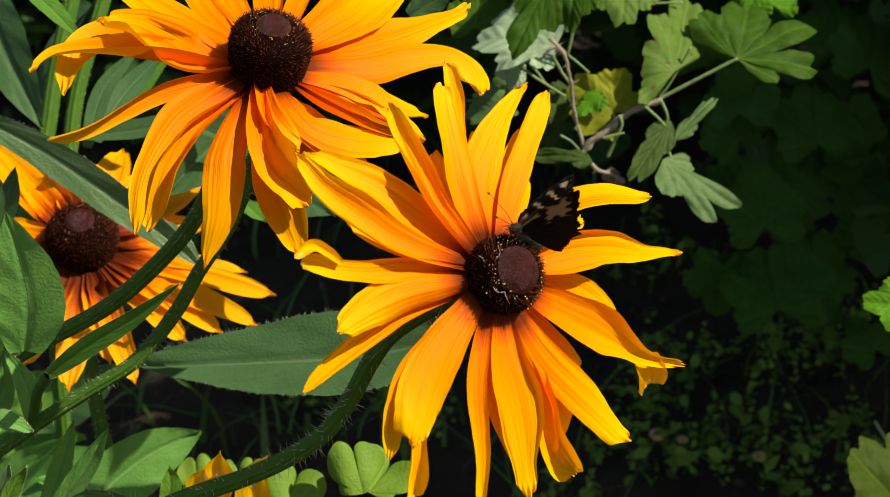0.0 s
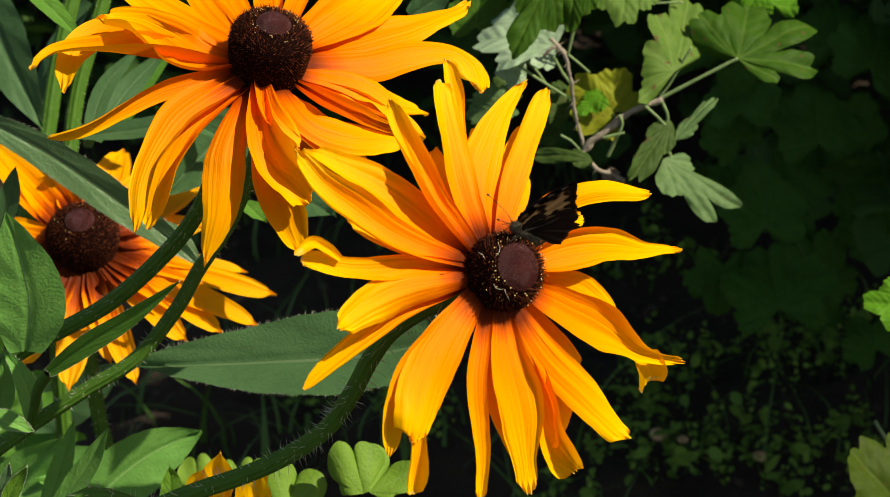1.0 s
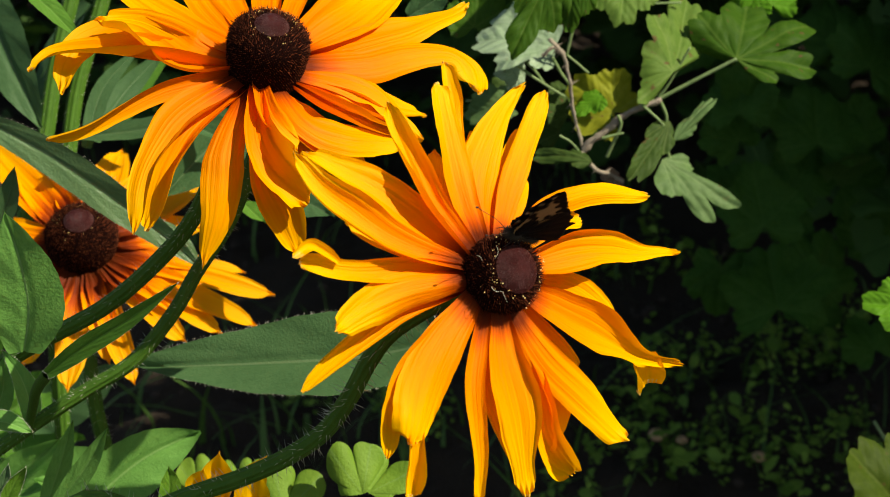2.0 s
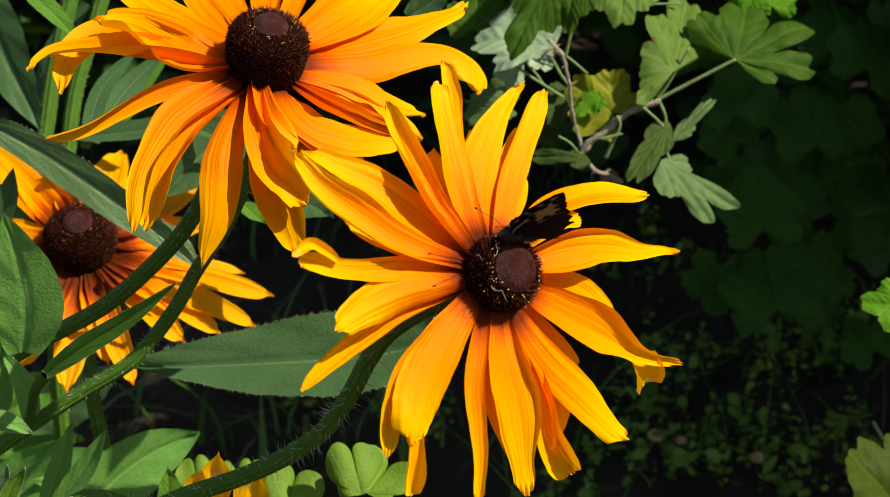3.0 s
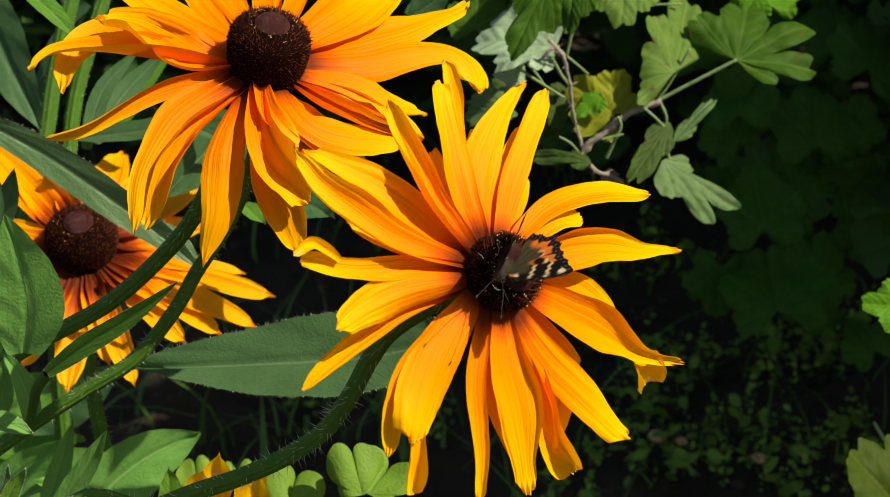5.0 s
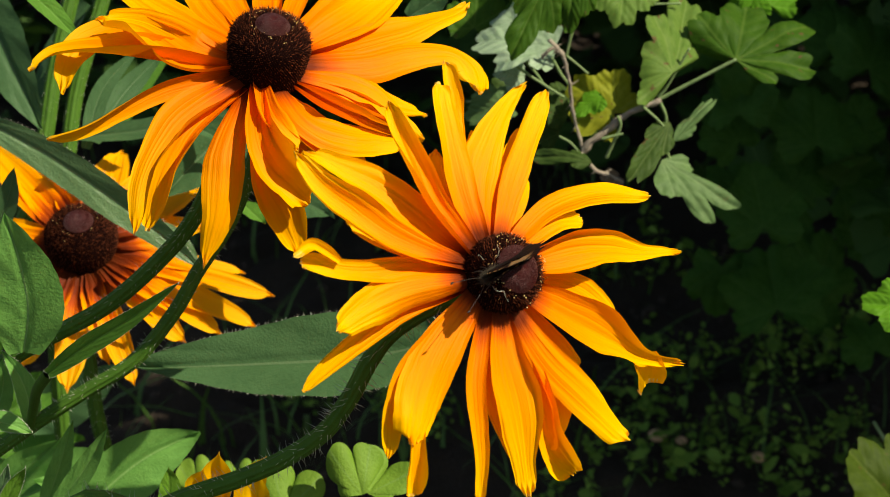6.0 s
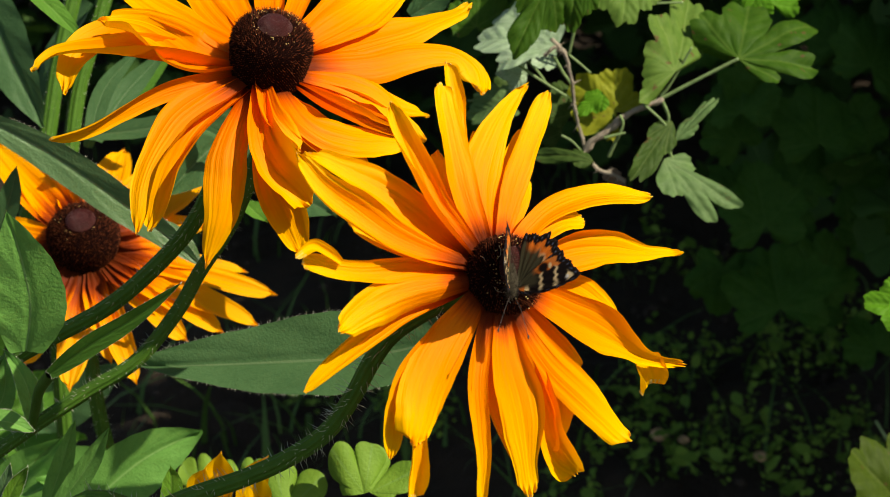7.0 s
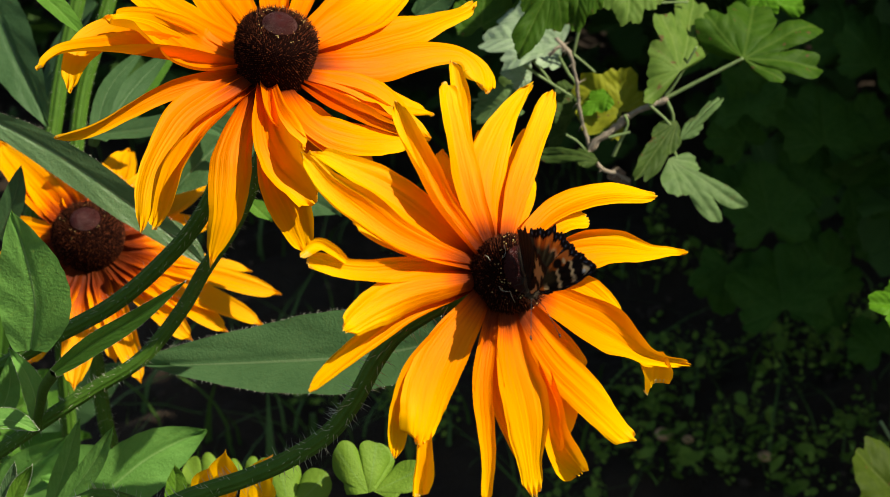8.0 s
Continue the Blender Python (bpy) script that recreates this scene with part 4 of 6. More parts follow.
leaf(OWNERS["p"], [(-0.0927, 0.2400, 0.5008), (-0.0884, 0.2350, 0.4987), (-0.0821, 0.2300, 0.4952)], 0.0089, roll=20, tag=2, hairy=False)
leaf(OWNERS["p"], [(-0.1694, 0.3600, 0.4958), (-0.1592, 0.3700, 0.5127), (-0.1447, 0.3800, 0.5266)], 0.0102, roll=-20, tag=2, hairy=False)
leaf(OWNERS["p"], [(-0.2634, 0.4000, 0.3296), (-0.2583, 0.4000, 0.3594), (-0.2520, 0.4000, 0.3814)], 0.0099, roll=-20, tag=2, hairy=False)
leaf(OWNERS["p"], [(-0.0983, 0.3000, 0.5680), (-0.1019, 0.3000, 0.5779), (-0.1027, 0.3000, 0.5891)], 0.0108, roll=-20, tag=0, hairy=False)
leaf(OWNERS["p"], [(-0.0168, 0.3000, 0.5722), (-0.0059, 0.3000, 0.5793), (0.0049, 0.3000, 0.5876)], 0.0135, roll=-20, tag=1, hairy=False)
stalk = bmesh.new()
tube(stalk, [(-0.1602, 0.0740, 0.4767), (-0.1554, 0.0660, 0.4912), (-0.1487, 0.0500, 0.5089), (-0.1393, 0.0320, 0.5260)], 0.0017, 24, 12, 1.25, 0.05)
part("leaf_stalk", stalk, STEM, OWNERS["b"])


# ---- gooseberry branch and other lobed leaves ----
def palm(bm, uv, m, size, lobes, rng, fold=0.25, teeth=0.06, rings=6, steps=56, width=1.0):
    """A palmate leaf: its stalk ends at the origin, its middle lobe points along y."""
    spread = {2: 75, 5: 104}[lobes]
    at = [radians(-spread + 2 * spread * k / (lobes - 1)) * (0.72 if lobes > 2 else 0.42) for k in range(lobes)]
    ph = [rng.uniform(0, 6) for _ in range(3)]
    droop, tw = rng.uniform(0.05, 0.25), rng.uniform(-0.15, 0.15)
    rows = [[] for _ in range(rings + 1)]
    veins = []
    for i in range(steps + 1):
        w = radians(-spread * 1.12 + 2 * spread * 1.12 * i / steps)
        near = min(abs(w - a) for a in at)
        gap = abs(at[1] - at[0]) / 2 if len(at) > 1 else 1.2
        k = min(1.4, near / gap)
        lobe = 1 - 0.16 * max(abs(w) / radians(spread), 0) ** 1.5
        if lobes == 2:
            rad = lobe * (0.6 + 0.4 * math.sqrt(max(0, 1 - k * k)))
        else:
            rad = lobe * (0.7 + 0.3 * (1 - k ** 2.2) ** 0.65) if k <= 1 else lobe * max(0.1, 0.7 - 0.9 * (k - 1))
        rad *= 1 + teeth * (1 - 0.75 * min(1, k)) * (math.sqrt(abs(math.sin(w * 9.5 + ph[0]))) - 0.6) + 0.07 * math.sin(3 * w + ph[1]) + 0.05 * math.sin(5 * w + ph[2])
        veins.append(max(0.0, 1 - k))
        for r in range(rings + 1):
            s = r / rings
            x, y = math.sin(w) * rad * s * width, math.cos(w) * rad * s
            z = fold * (abs(x) * 0.8 - 0.1 * (1 - k) * s) - droop * s * s + tw * x * y + (0.22 * noise.noise((x * 1.6 + ph[0], y * 1.6, ph[1])) + 0.05 * math.sin(7 * x + ph[2])) * s
            rows[r].append(bm.verts.new(m @ Vector((x * size, y * size, z * size))))
    for r in range(rings):
        for i in range(steps):
            fc = bm.faces.new((rows[r][i], rows[r][i + 1], rows[r + 1][i + 1], rows[r + 1][i]))
            for lp, (a, b) in zip(fc.loops, ((r, i), (r, i + 1), (r + 1, i + 1), (r + 1, i))):
                lp[uv].uv = (veins[b], a / rings)


def stand(base, tip, roll):
    """The pose of a leaf whose midrib runs from base to tip and whose face turns to the open side."""
    y = (Vector(tip) - Vector(base)).normalized()
    z = FACE - y * FACE.dot(y)
    z.normalize()
    x = y.cross(z)
    a = radians(roll)
    x, z = x * math.cos(a) + z * math.sin(a), z * math.cos(a) - x * math.sin(a)
    return Matrix.Translation(base) @ Matrix((x, y, z)).transposed().to_4x4()


THREE = [(-52, 0.78, 34), (0, 1, 30), (52, 0.78, 34)]
FIVE = [(-105, 0.58, 34), (-52, 0.84, 36), (0, 1, 34), (52, 0.84, 36), (105, 0.58, 34)]


def cut_leaf(bm, uv, m, size, rng, lobes, fold, broad, rings=16, steps=180):
    """An irregular leaf of blunt-toothed lobes: each lobe's degrees from the midrib, its reach and half its spread."""
    veins = [(radians(-a + rng.uniform(-4, 4)), r * rng.uniform(0.94, 1.05), radians(h * rng.uniform(0.95, 1.1))) for a, r, h in lobes]
    first, last = min(v[0] - v[2] for v in veins), max(v[0] + v[2] for v in veins)
    p = [rng.uniform(0, 6) for _ in range(5)]
    droop, tw = rng.uniform(0.05, 0.3), rng.uniform(-0.25, 0.25)
    teeth = rng.uniform(11, 14)
    rows = [[] for _ in range(rings + 1)]
    marks = [[] for _ in range(rings + 1)]
    for i in range(steps + 1):
        w = first + (last - first) * i / steps
        rad = 0.4 * min(1, 6 * i / steps, 6 * (steps - i) / steps)
        for a, reach, half in veins:
            k = abs(w - a) / half
            if k < 1:
                rad = max(rad, reach * (0.5 + 0.5 * (1 - k ** 2.4) ** 0.62))
        bite = abs(math.sin(w * teeth * 0.5 + p[0] + 0.7 * math.sin(3 * w + p[1]))) ** 0.7
        rad *= 0.91 + 0.11 * bite + 0.02 * math.sin(w * 31 + p[2])
        best = min(veins, key=lambda v: abs(w - v[0]) / v[2])
        for r in range(rings + 1):
            s = r / rings
            x, y = math.sin(w) * rad * s * broad, math.cos(w) * rad * s
            off, along = abs(math.sin(w - best[0])) * rad * s, math.cos(w - best[0]) * rad * s
            pucker = -0.022 * math.exp(-(off / 0.05) ** 2) * s + 0.005 * math.sin(34 * (along - 0.9 * off)) * min(1, off * 8)
            z = fold * abs(x) - droop * s * s * rad + tw * x * y + pucker + (0.2 * noise.noise((x * 1.7 + p[0], y * 1.7, p[1])) + 0.05 * noise.noise((x * 5 + p[3], y * 5, p[4]))) * s
            rows[r].append(bm.verts.new(m @ Vector((x * size, y * size, z * size))))
            marks[r].append((off, along))
    for r in range(rings):
        for i in range(steps):
            fc = bm.faces.new((rows[r][i], rows[r][i + 1], rows[r + 1][i + 1], rows[r + 1][i]))
            for lp, (a, b) in zip(fc.loops, ((r, i), (r, i + 1), (r + 1, i + 1), (r + 1, i))):
                lp[uv].uv = marks[a][b]


def lobed(owner, base, tip, lobes, roll=0.0, tag=0, fold=0.25, broad=1.0):
    """A cut leaf from the end of its stalk to the tip of its middle lobe."""
    base, tip = Vector(base), Vector(tip)
    bm = bmesh.new()
    uv = bm.loops.layers.uv.new("UVMap")
    rng = random.Random(int(base.x * 1e5) + int(tip.z * 1e5))
    cut_leaf(bm, uv, stand(base, tip, roll), (tip - base).length, rng, lobes, fold, broad)
    return part("leaf", bm, CUT[tag], owner)


def round_leaf(owner, base, tip, width, roll=0.0):
    """A smooth leaf of two rounded lobes."""
    base, tip = Vector(base), Vector(tip)
    size = (tip - base).length
    bm = bmesh.new()
    uv = bm.loops.layers.uv.new("UVMap")
    palm(bm, uv, stand(base, tip, roll), size, 2, random.Random(int(base.x * 1e5) + int(tip.z * 1e5)), 0.25, 0.015, 8, 150, width / size / 1.25)
    return part("leaf", bm, LOBED[0], owner)


def twig(points, width, wood=False):
    bm = bmesh.new()
    tube(bm, points, width / 2, 40, 10, 0.8, 0.08, True)
    rng = random.Random(4)
    for v in bm.verts:
        v.co += Vector([noise.noise(v.co * 260 + Vector((k * 9, 0, 0))) for k in range(3)]) * width * (0.3 if wood else 0.07)
    for q in spline(points, 7)[1:-1] if wood else ():
        spike(bm, q, q + Vector((rng.uniform(-1, 1), rng.uniform(-1, 0), rng.uniform(-1, 1))).normalized() * 0.006, 0.0005, 5)
    return part("branch" if wood else "leaf_stalk", bm, TWIG if wood else PETIOLE, gooseberry)


gooseberry = thing("gooseberry_bush", (0.7, 0.6, 0), "gooseberry branch with sunlit lobed leaves and grey bark", "bush")
lobed(gooseberry, (0.1533, 0.3700, 0.5268), (0.1972, 0.3900, 0.5412), [(-30, 0.84, 17), (-60, 0.5, 19), (0, 1, 16), (46, 0.92, 27), (92, 0.68, 28)], roll=12, tag=0, fold=0.12, broad=1)
lobed(gooseberry, (0.1200, 0.3650, 0.5214), (0.1363, 0.4100, 0.5548), [(-24, 0.6, 24), (0, 1, 24), (38, 0.7, 24), (75, 0.5, 24), (140, 0.5, 18)], roll=-14, tag=1, fold=0.35, broad=0.72)
lobed(gooseberry, (0.1185, 0.3560, 0.4972), (0.0961, 0.3250, 0.4783), [(-38, 0.5, 34), (0, 1, 34), (36, 0.55, 34)], roll=20, tag=5, fold=0.35, broad=0.46)
lobed(gooseberry, (0.1200, 0.3500, 0.4884), (0.1390, 0.3600, 0.5106), [(-34, 0.55, 26), (0, 1, 24), (30, 0.6, 26)], roll=10, tag=6, fold=0.3, broad=0.46)
lobed(gooseberry, (0.1141, 0.3460, 0.4798), (0.1516, 0.3320, 0.4613), [(-50, 0.6, 34), (-22, 1, 14), (0, 1, 13), (36, 0.42, 34)], roll=4, tag=6, fold=0.1, broad=0.8)
lobed(gooseberry, (0.0583, 0.3720, 0.5333), (0.0115, 0.3850, 0.5340), [(-40, 1.05, 24), (0, 1, 24), (34, 0.75, 22), (70, 0.45, 26), (-80, 1.0, 30)], roll=-12, tag=2, fold=0.08, broad=1)
lobed(gooseberry, (0.0500, 0.3250, 0.5816), (0.0340, 0.3000, 0.5557), [(-50, 0.6, 34), (0, 1, 26), (50, 0.75, 34)], roll=10, tag=0, fold=0.35, broad=0.62)
lobed(gooseberry, (0.0637, 0.3250, 0.5845), (0.0607, 0.3100, 0.5628), [(-52, 0.85, 34), (0, 1, 34), (52, 0.85, 34)], roll=0, tag=0, fold=0.3, broad=0.62)
lobed(gooseberry, (0.0959, 0.4000, 0.5640), (0.0938, 0.3750, 0.5454), [(-50, 0.85, 36), (0, 1, 34), (50, 0.85, 36)], roll=8, tag=1, fold=0.15, broad=0.85)
lobed(gooseberry, (0.0899, 0.3640, 0.4990), (0.0676, 0.3700, 0.5165), FIVE, roll=14, tag=3, fold=0.15, broad=0.95)
lobed(gooseberry, (0.0830, 0.3650, 0.5088), (0.0686, 0.3600, 0.5011), THREE, roll=-14, tag=4, fold=0.15, broad=0.7)
lobed(gooseberry, (0.0318, 0.4000, 0.4914), (0.0094, 0.4000, 0.4838), FIVE, roll=0, tag=6, fold=0.2, broad=0.8)
lobed(gooseberry, (0.0773, 0.3460, 0.4785), (0.0477, 0.3500, 0.4840), [(-30, 0.5, 34), (0, 1, 24), (30, 0.4, 34)], roll=-10, tag=5, fold=0.35, broad=0.6)
lobed(gooseberry, (0.0878, 0.3600, 0.4903), (0.0733, 0.3650, 0.4954), THREE, roll=10, tag=5, fold=0.3, broad=0.7)
lobed(gooseberry, (0.0681, 0.4000, 0.4838), (0.0522, 0.4000, 0.4970), THREE, roll=-20, tag=5, fold=0.2, broad=0.8)
lobed(gooseberry, (0.0723, 0.4200, 0.4897), (0.0562, 0.4100, 0.4783), THREE, roll=10, tag=5, fold=0.2, broad=0.8)
lobed(gooseberry, (0.0637, 0.4000, 0.4737), (0.0463, 0.4000, 0.4804), THREE, roll=10, tag=5, fold=0.2, broad=0.8)
lobed(gooseberry, (0.0394, 0.4300, 0.4912), (0.0248, 0.4200, 0.4880), THREE, roll=0, tag=5, fold=0.2, broad=0.8)
lobed(gooseberry, (0.0848, 0.3600, 0.4663), (0.0961, 0.3550, 0.4618), THREE, roll=20, tag=7, fold=0.5, broad=0.6)
lobed(gooseberry, (0.1696, 0.4200, 0.5471), (0.1601, 0.4100, 0.5277), THREE, roll=-6, tag=4, fold=0.15, broad=0.8)
lobed(gooseberry, (0.1793, 0.4200, 0.5406), (0.1767, 0.4400, 0.5572), FIVE, roll=0, tag=4, fold=0.15, broad=0.9)
lobed(gooseberry, (0.0166, 0.4200, 0.5277), (0.0215, 0.4400, 0.5475), FIVE, roll=0, tag=0, fold=0.15, broad=0.9)
lobed(gooseberry, (0.0435, 0.3850, 0.5121), (0.0262, 0.3850, 0.5153), THREE, roll=0, tag=2, fold=0.15, broad=0.8)
lobed(gooseberry, (0.0455, 0.4100, 0.5406), (0.0627, 0.4200, 0.5535), FIVE, roll=0, tag=0, fold=0.15, broad=0.9)
lobed(gooseberry, (0.2221, 0.7400, 0.3573), (0.2240, 0.7700, 0.3828), FIVE, roll=9, tag=8, fold=0.12)
lobed(gooseberry, (0.2264, 0.7600, 0.3265), (0.2041, 0.7700, 0.3553), FIVE, roll=-5, tag=8, fold=0.12)
lobed(gooseberry, (0.2878, 0.7600, 0.3241), (0.2919, 0.8000, 0.3630), FIVE, roll=-15, tag=8, fold=0.12)
lobed(gooseberry, (0.3207, 0.7900, 0.3194), (0.3333, 0.8000, 0.3489), FIVE, roll=-15, tag=8, fold=0.12)
lobed(gooseberry, (0.2475, 0.7400, 0.2636), (0.2428, 0.7700, 0.3035), FIVE, roll=10, tag=8, fold=0.12)
lobed(gooseberry, (0.2754, 0.7700, 0.2843), (0.2947, 0.7900, 0.3098), FIVE, roll=5, tag=8, fold=0.12)
lobed(gooseberry, (0.2642, 0.7400, 0.1921), (0.2604, 0.7900, 0.2310), FIVE, roll=5, tag=8, fold=0.12)
lobed(gooseberry, (0.3006, 0.7700, 0.1999), (0.3196, 0.7900, 0.2360), FIVE, roll=-15, tag=8, fold=0.12)
lobed(gooseberry, (0.2254, 0.7900, 0.2056), (0.2227, 0.7700, 0.1692), FIVE, roll=-5, tag=8, fold=0.12)
lobed(gooseberry, (0.3502, 0.8000, 0.2264), (0.3328, 0.8200, 0.2580), FIVE, roll=-5, tag=8, fold=0.12)
lobed(gooseberry, (0.3284, 0.7900, 0.3758), (0.3446, 0.8200, 0.4120), FIVE, roll=-15, tag=8, fold=0.12)
lobed(gooseberry, (0.3032, 0.8100, 0.1486), (0.3218, 0.8200, 0.1754), FIVE, roll=-5, tag=8, fold=0.12)
lobed(gooseberry, (0.2809, 0.8000, 0.2264), (0.2948, 0.8100, 0.2472), FIVE, roll=-5, tag=8, fold=0.12)
lobed(gooseberry, (0.2401, 0.8200, 0.2580), (0.2170, 0.8300, 0.2789), FIVE, roll=-5, tag=8, fold=0.12)
lobed(gooseberry, (0.3231, 0.8200, 0.2630), (0.3634, 0.8400, 0.2748), FIVE, roll=-5, tag=8, fold=0.12)
lobed(gooseberry, (0.1957, 0.8400, 0.3870), (0.1835, 0.8200, 0.3607), FIVE, roll=0, tag=8, fold=0.12)
lobed(gooseberry, (0.3117, 0.8200, 0.3842), (0.3121, 0.8600, 0.4184), FIVE, roll=-5, tag=8, fold=0.12)
lobed(gooseberry, (0.3499, 0.7600, 0.1432), (0.3336, 0.7800, 0.1640), FIVE, roll=-5, tag=8, fold=0.12)
lobed(gooseberry, (0.2146, 0.7400, 0.3933), (0.2370, 0.7400, 0.3754), FIVE, roll=-15, tag=8, fold=0.12)
twig([(0.0544, 0.3580, 0.5417), (0.0617, 0.3580, 0.5325), (0.0656, 0.3580, 0.5170), (0.0679, 0.3580, 0.5012), (0.0740, 0.3580, 0.4795)], 0.0021, wood=True)
twig([(0.0732, 0.3560, 0.4803), (0.0787, 0.3560, 0.4867), (0.0873, 0.3560, 0.4944), (0.0974, 0.3560, 0.5026), (0.1137, 0.3560, 0.5095)], 0.0036, wood=True)
twig([(0.1134, 0.3680, 0.5051), (0.1323, 0.3680, 0.5159), (0.1530, 0.3680, 0.5275)], 0.0021)
twig([(0.0747, 0.3700, 0.4999), (0.0927, 0.3700, 0.5018), (0.1122, 0.3700, 0.5038)], 0.0014)
twig([(0.0332, 0.3720, 0.5265), (0.0474, 0.3720, 0.5158), (0.0642, 0.3720, 0.5049)], 0.0016)
twig([(0.0429, 0.3750, 0.5242), (0.0490, 0.3750, 0.5172), (0.0537, 0.3750, 0.5102)], 0.0015)
twig([(0.0667, 0.3620, 0.5480), (0.0650, 0.3620, 0.5388), (0.0637, 0.3620, 0.5311)], 0.0016)
twig([(0.0561, 0.3620, 0.5305), (0.0610, 0.3620, 0.5218), (0.0653, 0.3620, 0.5155)], 0.0018)
twig([(0.0629, 0.3640, 0.5317), (0.0690, 0.3640, 0.5267), (0.0754, 0.3640, 0.5211)], 0.0013)
twig([(0.0857, 0.3540, 0.4778), (0.0890, 0.3540, 0.4862), (0.0925, 0.3540, 0.4958), (0.0907, 0.3540, 0.5012)], 0.0019)
twig([(0.0717, 0.3520, 0.4812), (0.0804, 0.3520, 0.4715), (0.0880, 0.3520, 0.4689), (0.0951, 0.3520, 0.4644)], 0.0024, wood=True)
twig([(0.1128, 0.3560, 0.5083), (0.1162, 0.3560, 0.5004), (0.1164, 0.3560, 0.4918)], 0.0018)
twig([(0.1029, 0.3540, 0.5071), (0.1107, 0.3540, 0.5002), (0.1160, 0.3540, 0.4945)], 0.0015)
twig([(0.1164, 0.3480, 0.4854), (0.1178, 0.3480, 0.4809), (0.1205, 0.3480, 0.4745)], 0.0018)
twig([(0.1136, 0.3700, 0.5057), (0.1186, 0.3700, 0.5133), (0.1285, 0.3700, 0.5331)], 0.0016)
twig([(0.1079, 0.3900, 0.5421), (0.1112, 0.3900, 0.5374), (0.1133, 0.3900, 0.5317)], 0.0014)
twig([(0.0859, 0.4000, 0.5481), (0.1057, 0.4000, 0.5475), (0.1269, 0.4000, 0.5481)], 0.0014)
twig([(0.0827, 0.3520, 0.4892), (0.0886, 0.3520, 0.4908), (0.0939, 0.3520, 0.4921)], 0.0015)
twig([(0.0510, 0.3620, 0.5311), (0.0568, 0.3620, 0.5358), (0.0628, 0.3620, 0.5327)], 0.0021, wood=True)
twig([(0.0749, 0.3700, 0.4951), (0.0737, 0.3700, 0.4870), (0.0737, 0.3700, 0.4766)], 0.0012)
twig([(0.0606, 0.3550, 0.4897), (0.0667, 0.3550, 0.4858), (0.0719, 0.3550, 0.4800)], 0.0012)
twig([(0.0121, 0.4200, 0.4847), (0.0216, 0.4200, 0.4853), (0.0360, 0.4200, 0.4820)], 0.0013)
twig([(0.0773, 0.3650, 0.5018), (0.0843, 0.3650, 0.4915), (0.0899, 0.3650, 0.4870)], 0.0015)
gooseberry_trunk = bmesh.new()
tube(gooseberry_trunk, [(0.13, 0.36, 0.68), (0.25, 0.42, 0.74), (0.5, 0.52, 0.62), (0.66, 0.58, 0.3), (0.7, 0.6, -0.02)], 0.006, 30, 9, 1.6, 0.1, True)
part("branch", gooseberry_trunk, TWIG, gooseberry)
trunk_rng = random.Random(12)
for k in range(14):
    x, y = 0.62 + trunk_rng.uniform(-0.12, 0.16) + 0.05 * k, 0.75 + trunk_rng.uniform(-0.1, 0.3) + 0.02 * k
    lean, back = trunk_rng.uniform(-0.3, 0.3), trunk_rng.uniform(0.0, 0.4)
    limb = bmesh.new()
    tube(limb, [(x, y, -0.02), (x + lean * 0.3, y + back * 0.3, 0.35), (x + lean * 0.6, y + back * 0.6, 0.8), (x + lean, y + back, trunk_rng.uniform(1.1, 1.35))],
         trunk_rng.uniform(0.005, 0.009), 24, 8, 0.35, 0.08, True)
    part("branch", limb, TWIG, gooseberry)
columbine = thing("columbine_plant", (-0.08, 0.3, 0), "pale green columbine with rounded lobed leaves", "plant")
round_leaf(columbine, (-0.0712, 0.1500, 0.3900), (-0.0651, 0.1620, 0.4091), 0.0273)
round_leaf(columbine, (-0.1220, 0.2300, 0.3482), (-0.1248, 0.2420, 0.3644), 0.0197)
round_leaf(columbine, (-0.1078, 0.2300, 0.3515), (-0.1103, 0.2420, 0.3624), 0.0124)
round_leaf(columbine, (-0.0958, 0.2300, 0.3554), (-0.0952, 0.2420, 0.3631), 0.0140)
round_leaf(columbine, (-0.0357, 0.1416, 0.4052), (-0.0419, 0.1526, 0.4288), 0.0236)
round_leaf(columbine, (-0.0332, 0.1418, 0.4057), (-0.0198, 0.1556, 0.4198), 0.0275)
bramble = thing("currant_seedling", (0.42, 0.4, 0), "small currant plant with a few sunlit lobed leaves", "plant")
lobed(bramble, (0.2379, 0.3000, 0.4165), (0.2170, 0.3000, 0.4205), FIVE, roll=-6, tag=4)
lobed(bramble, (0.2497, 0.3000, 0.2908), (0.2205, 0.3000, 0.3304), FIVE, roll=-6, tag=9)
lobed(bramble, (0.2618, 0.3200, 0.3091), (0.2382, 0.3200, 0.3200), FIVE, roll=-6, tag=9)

for foot, *rest in (((0.42, 0.4, -0.01), (0.36, 0.34, 0.2), (0.28, 0.37, 0.34)), ((0.42, 0.42, -0.01), (0.36, 0.42, 0.12), (0.27, 0.45, 0.26))):
    stalk = bmesh.new()
    tube(stalk, [foot, *rest], 0.0016, 20, 7, 0.7, 0, True)
    part("leaf_stalk", stalk, PETIOLE, bramble)
for foot, top in (((-0.06, 0.3, -0.01), (-0.06, 0.17, 0.27)), ((-0.09, 0.3, -0.01), (-0.1, 0.17, 0.26))):
    stalk = bmesh.new()
    tube(stalk, [foot, (foot[0], 0.22, 0.15), top], 0.0013, 20, 7, 0.8, 0, True)
    part("leaf_stalk", stalk, PETIOLE, columbine)

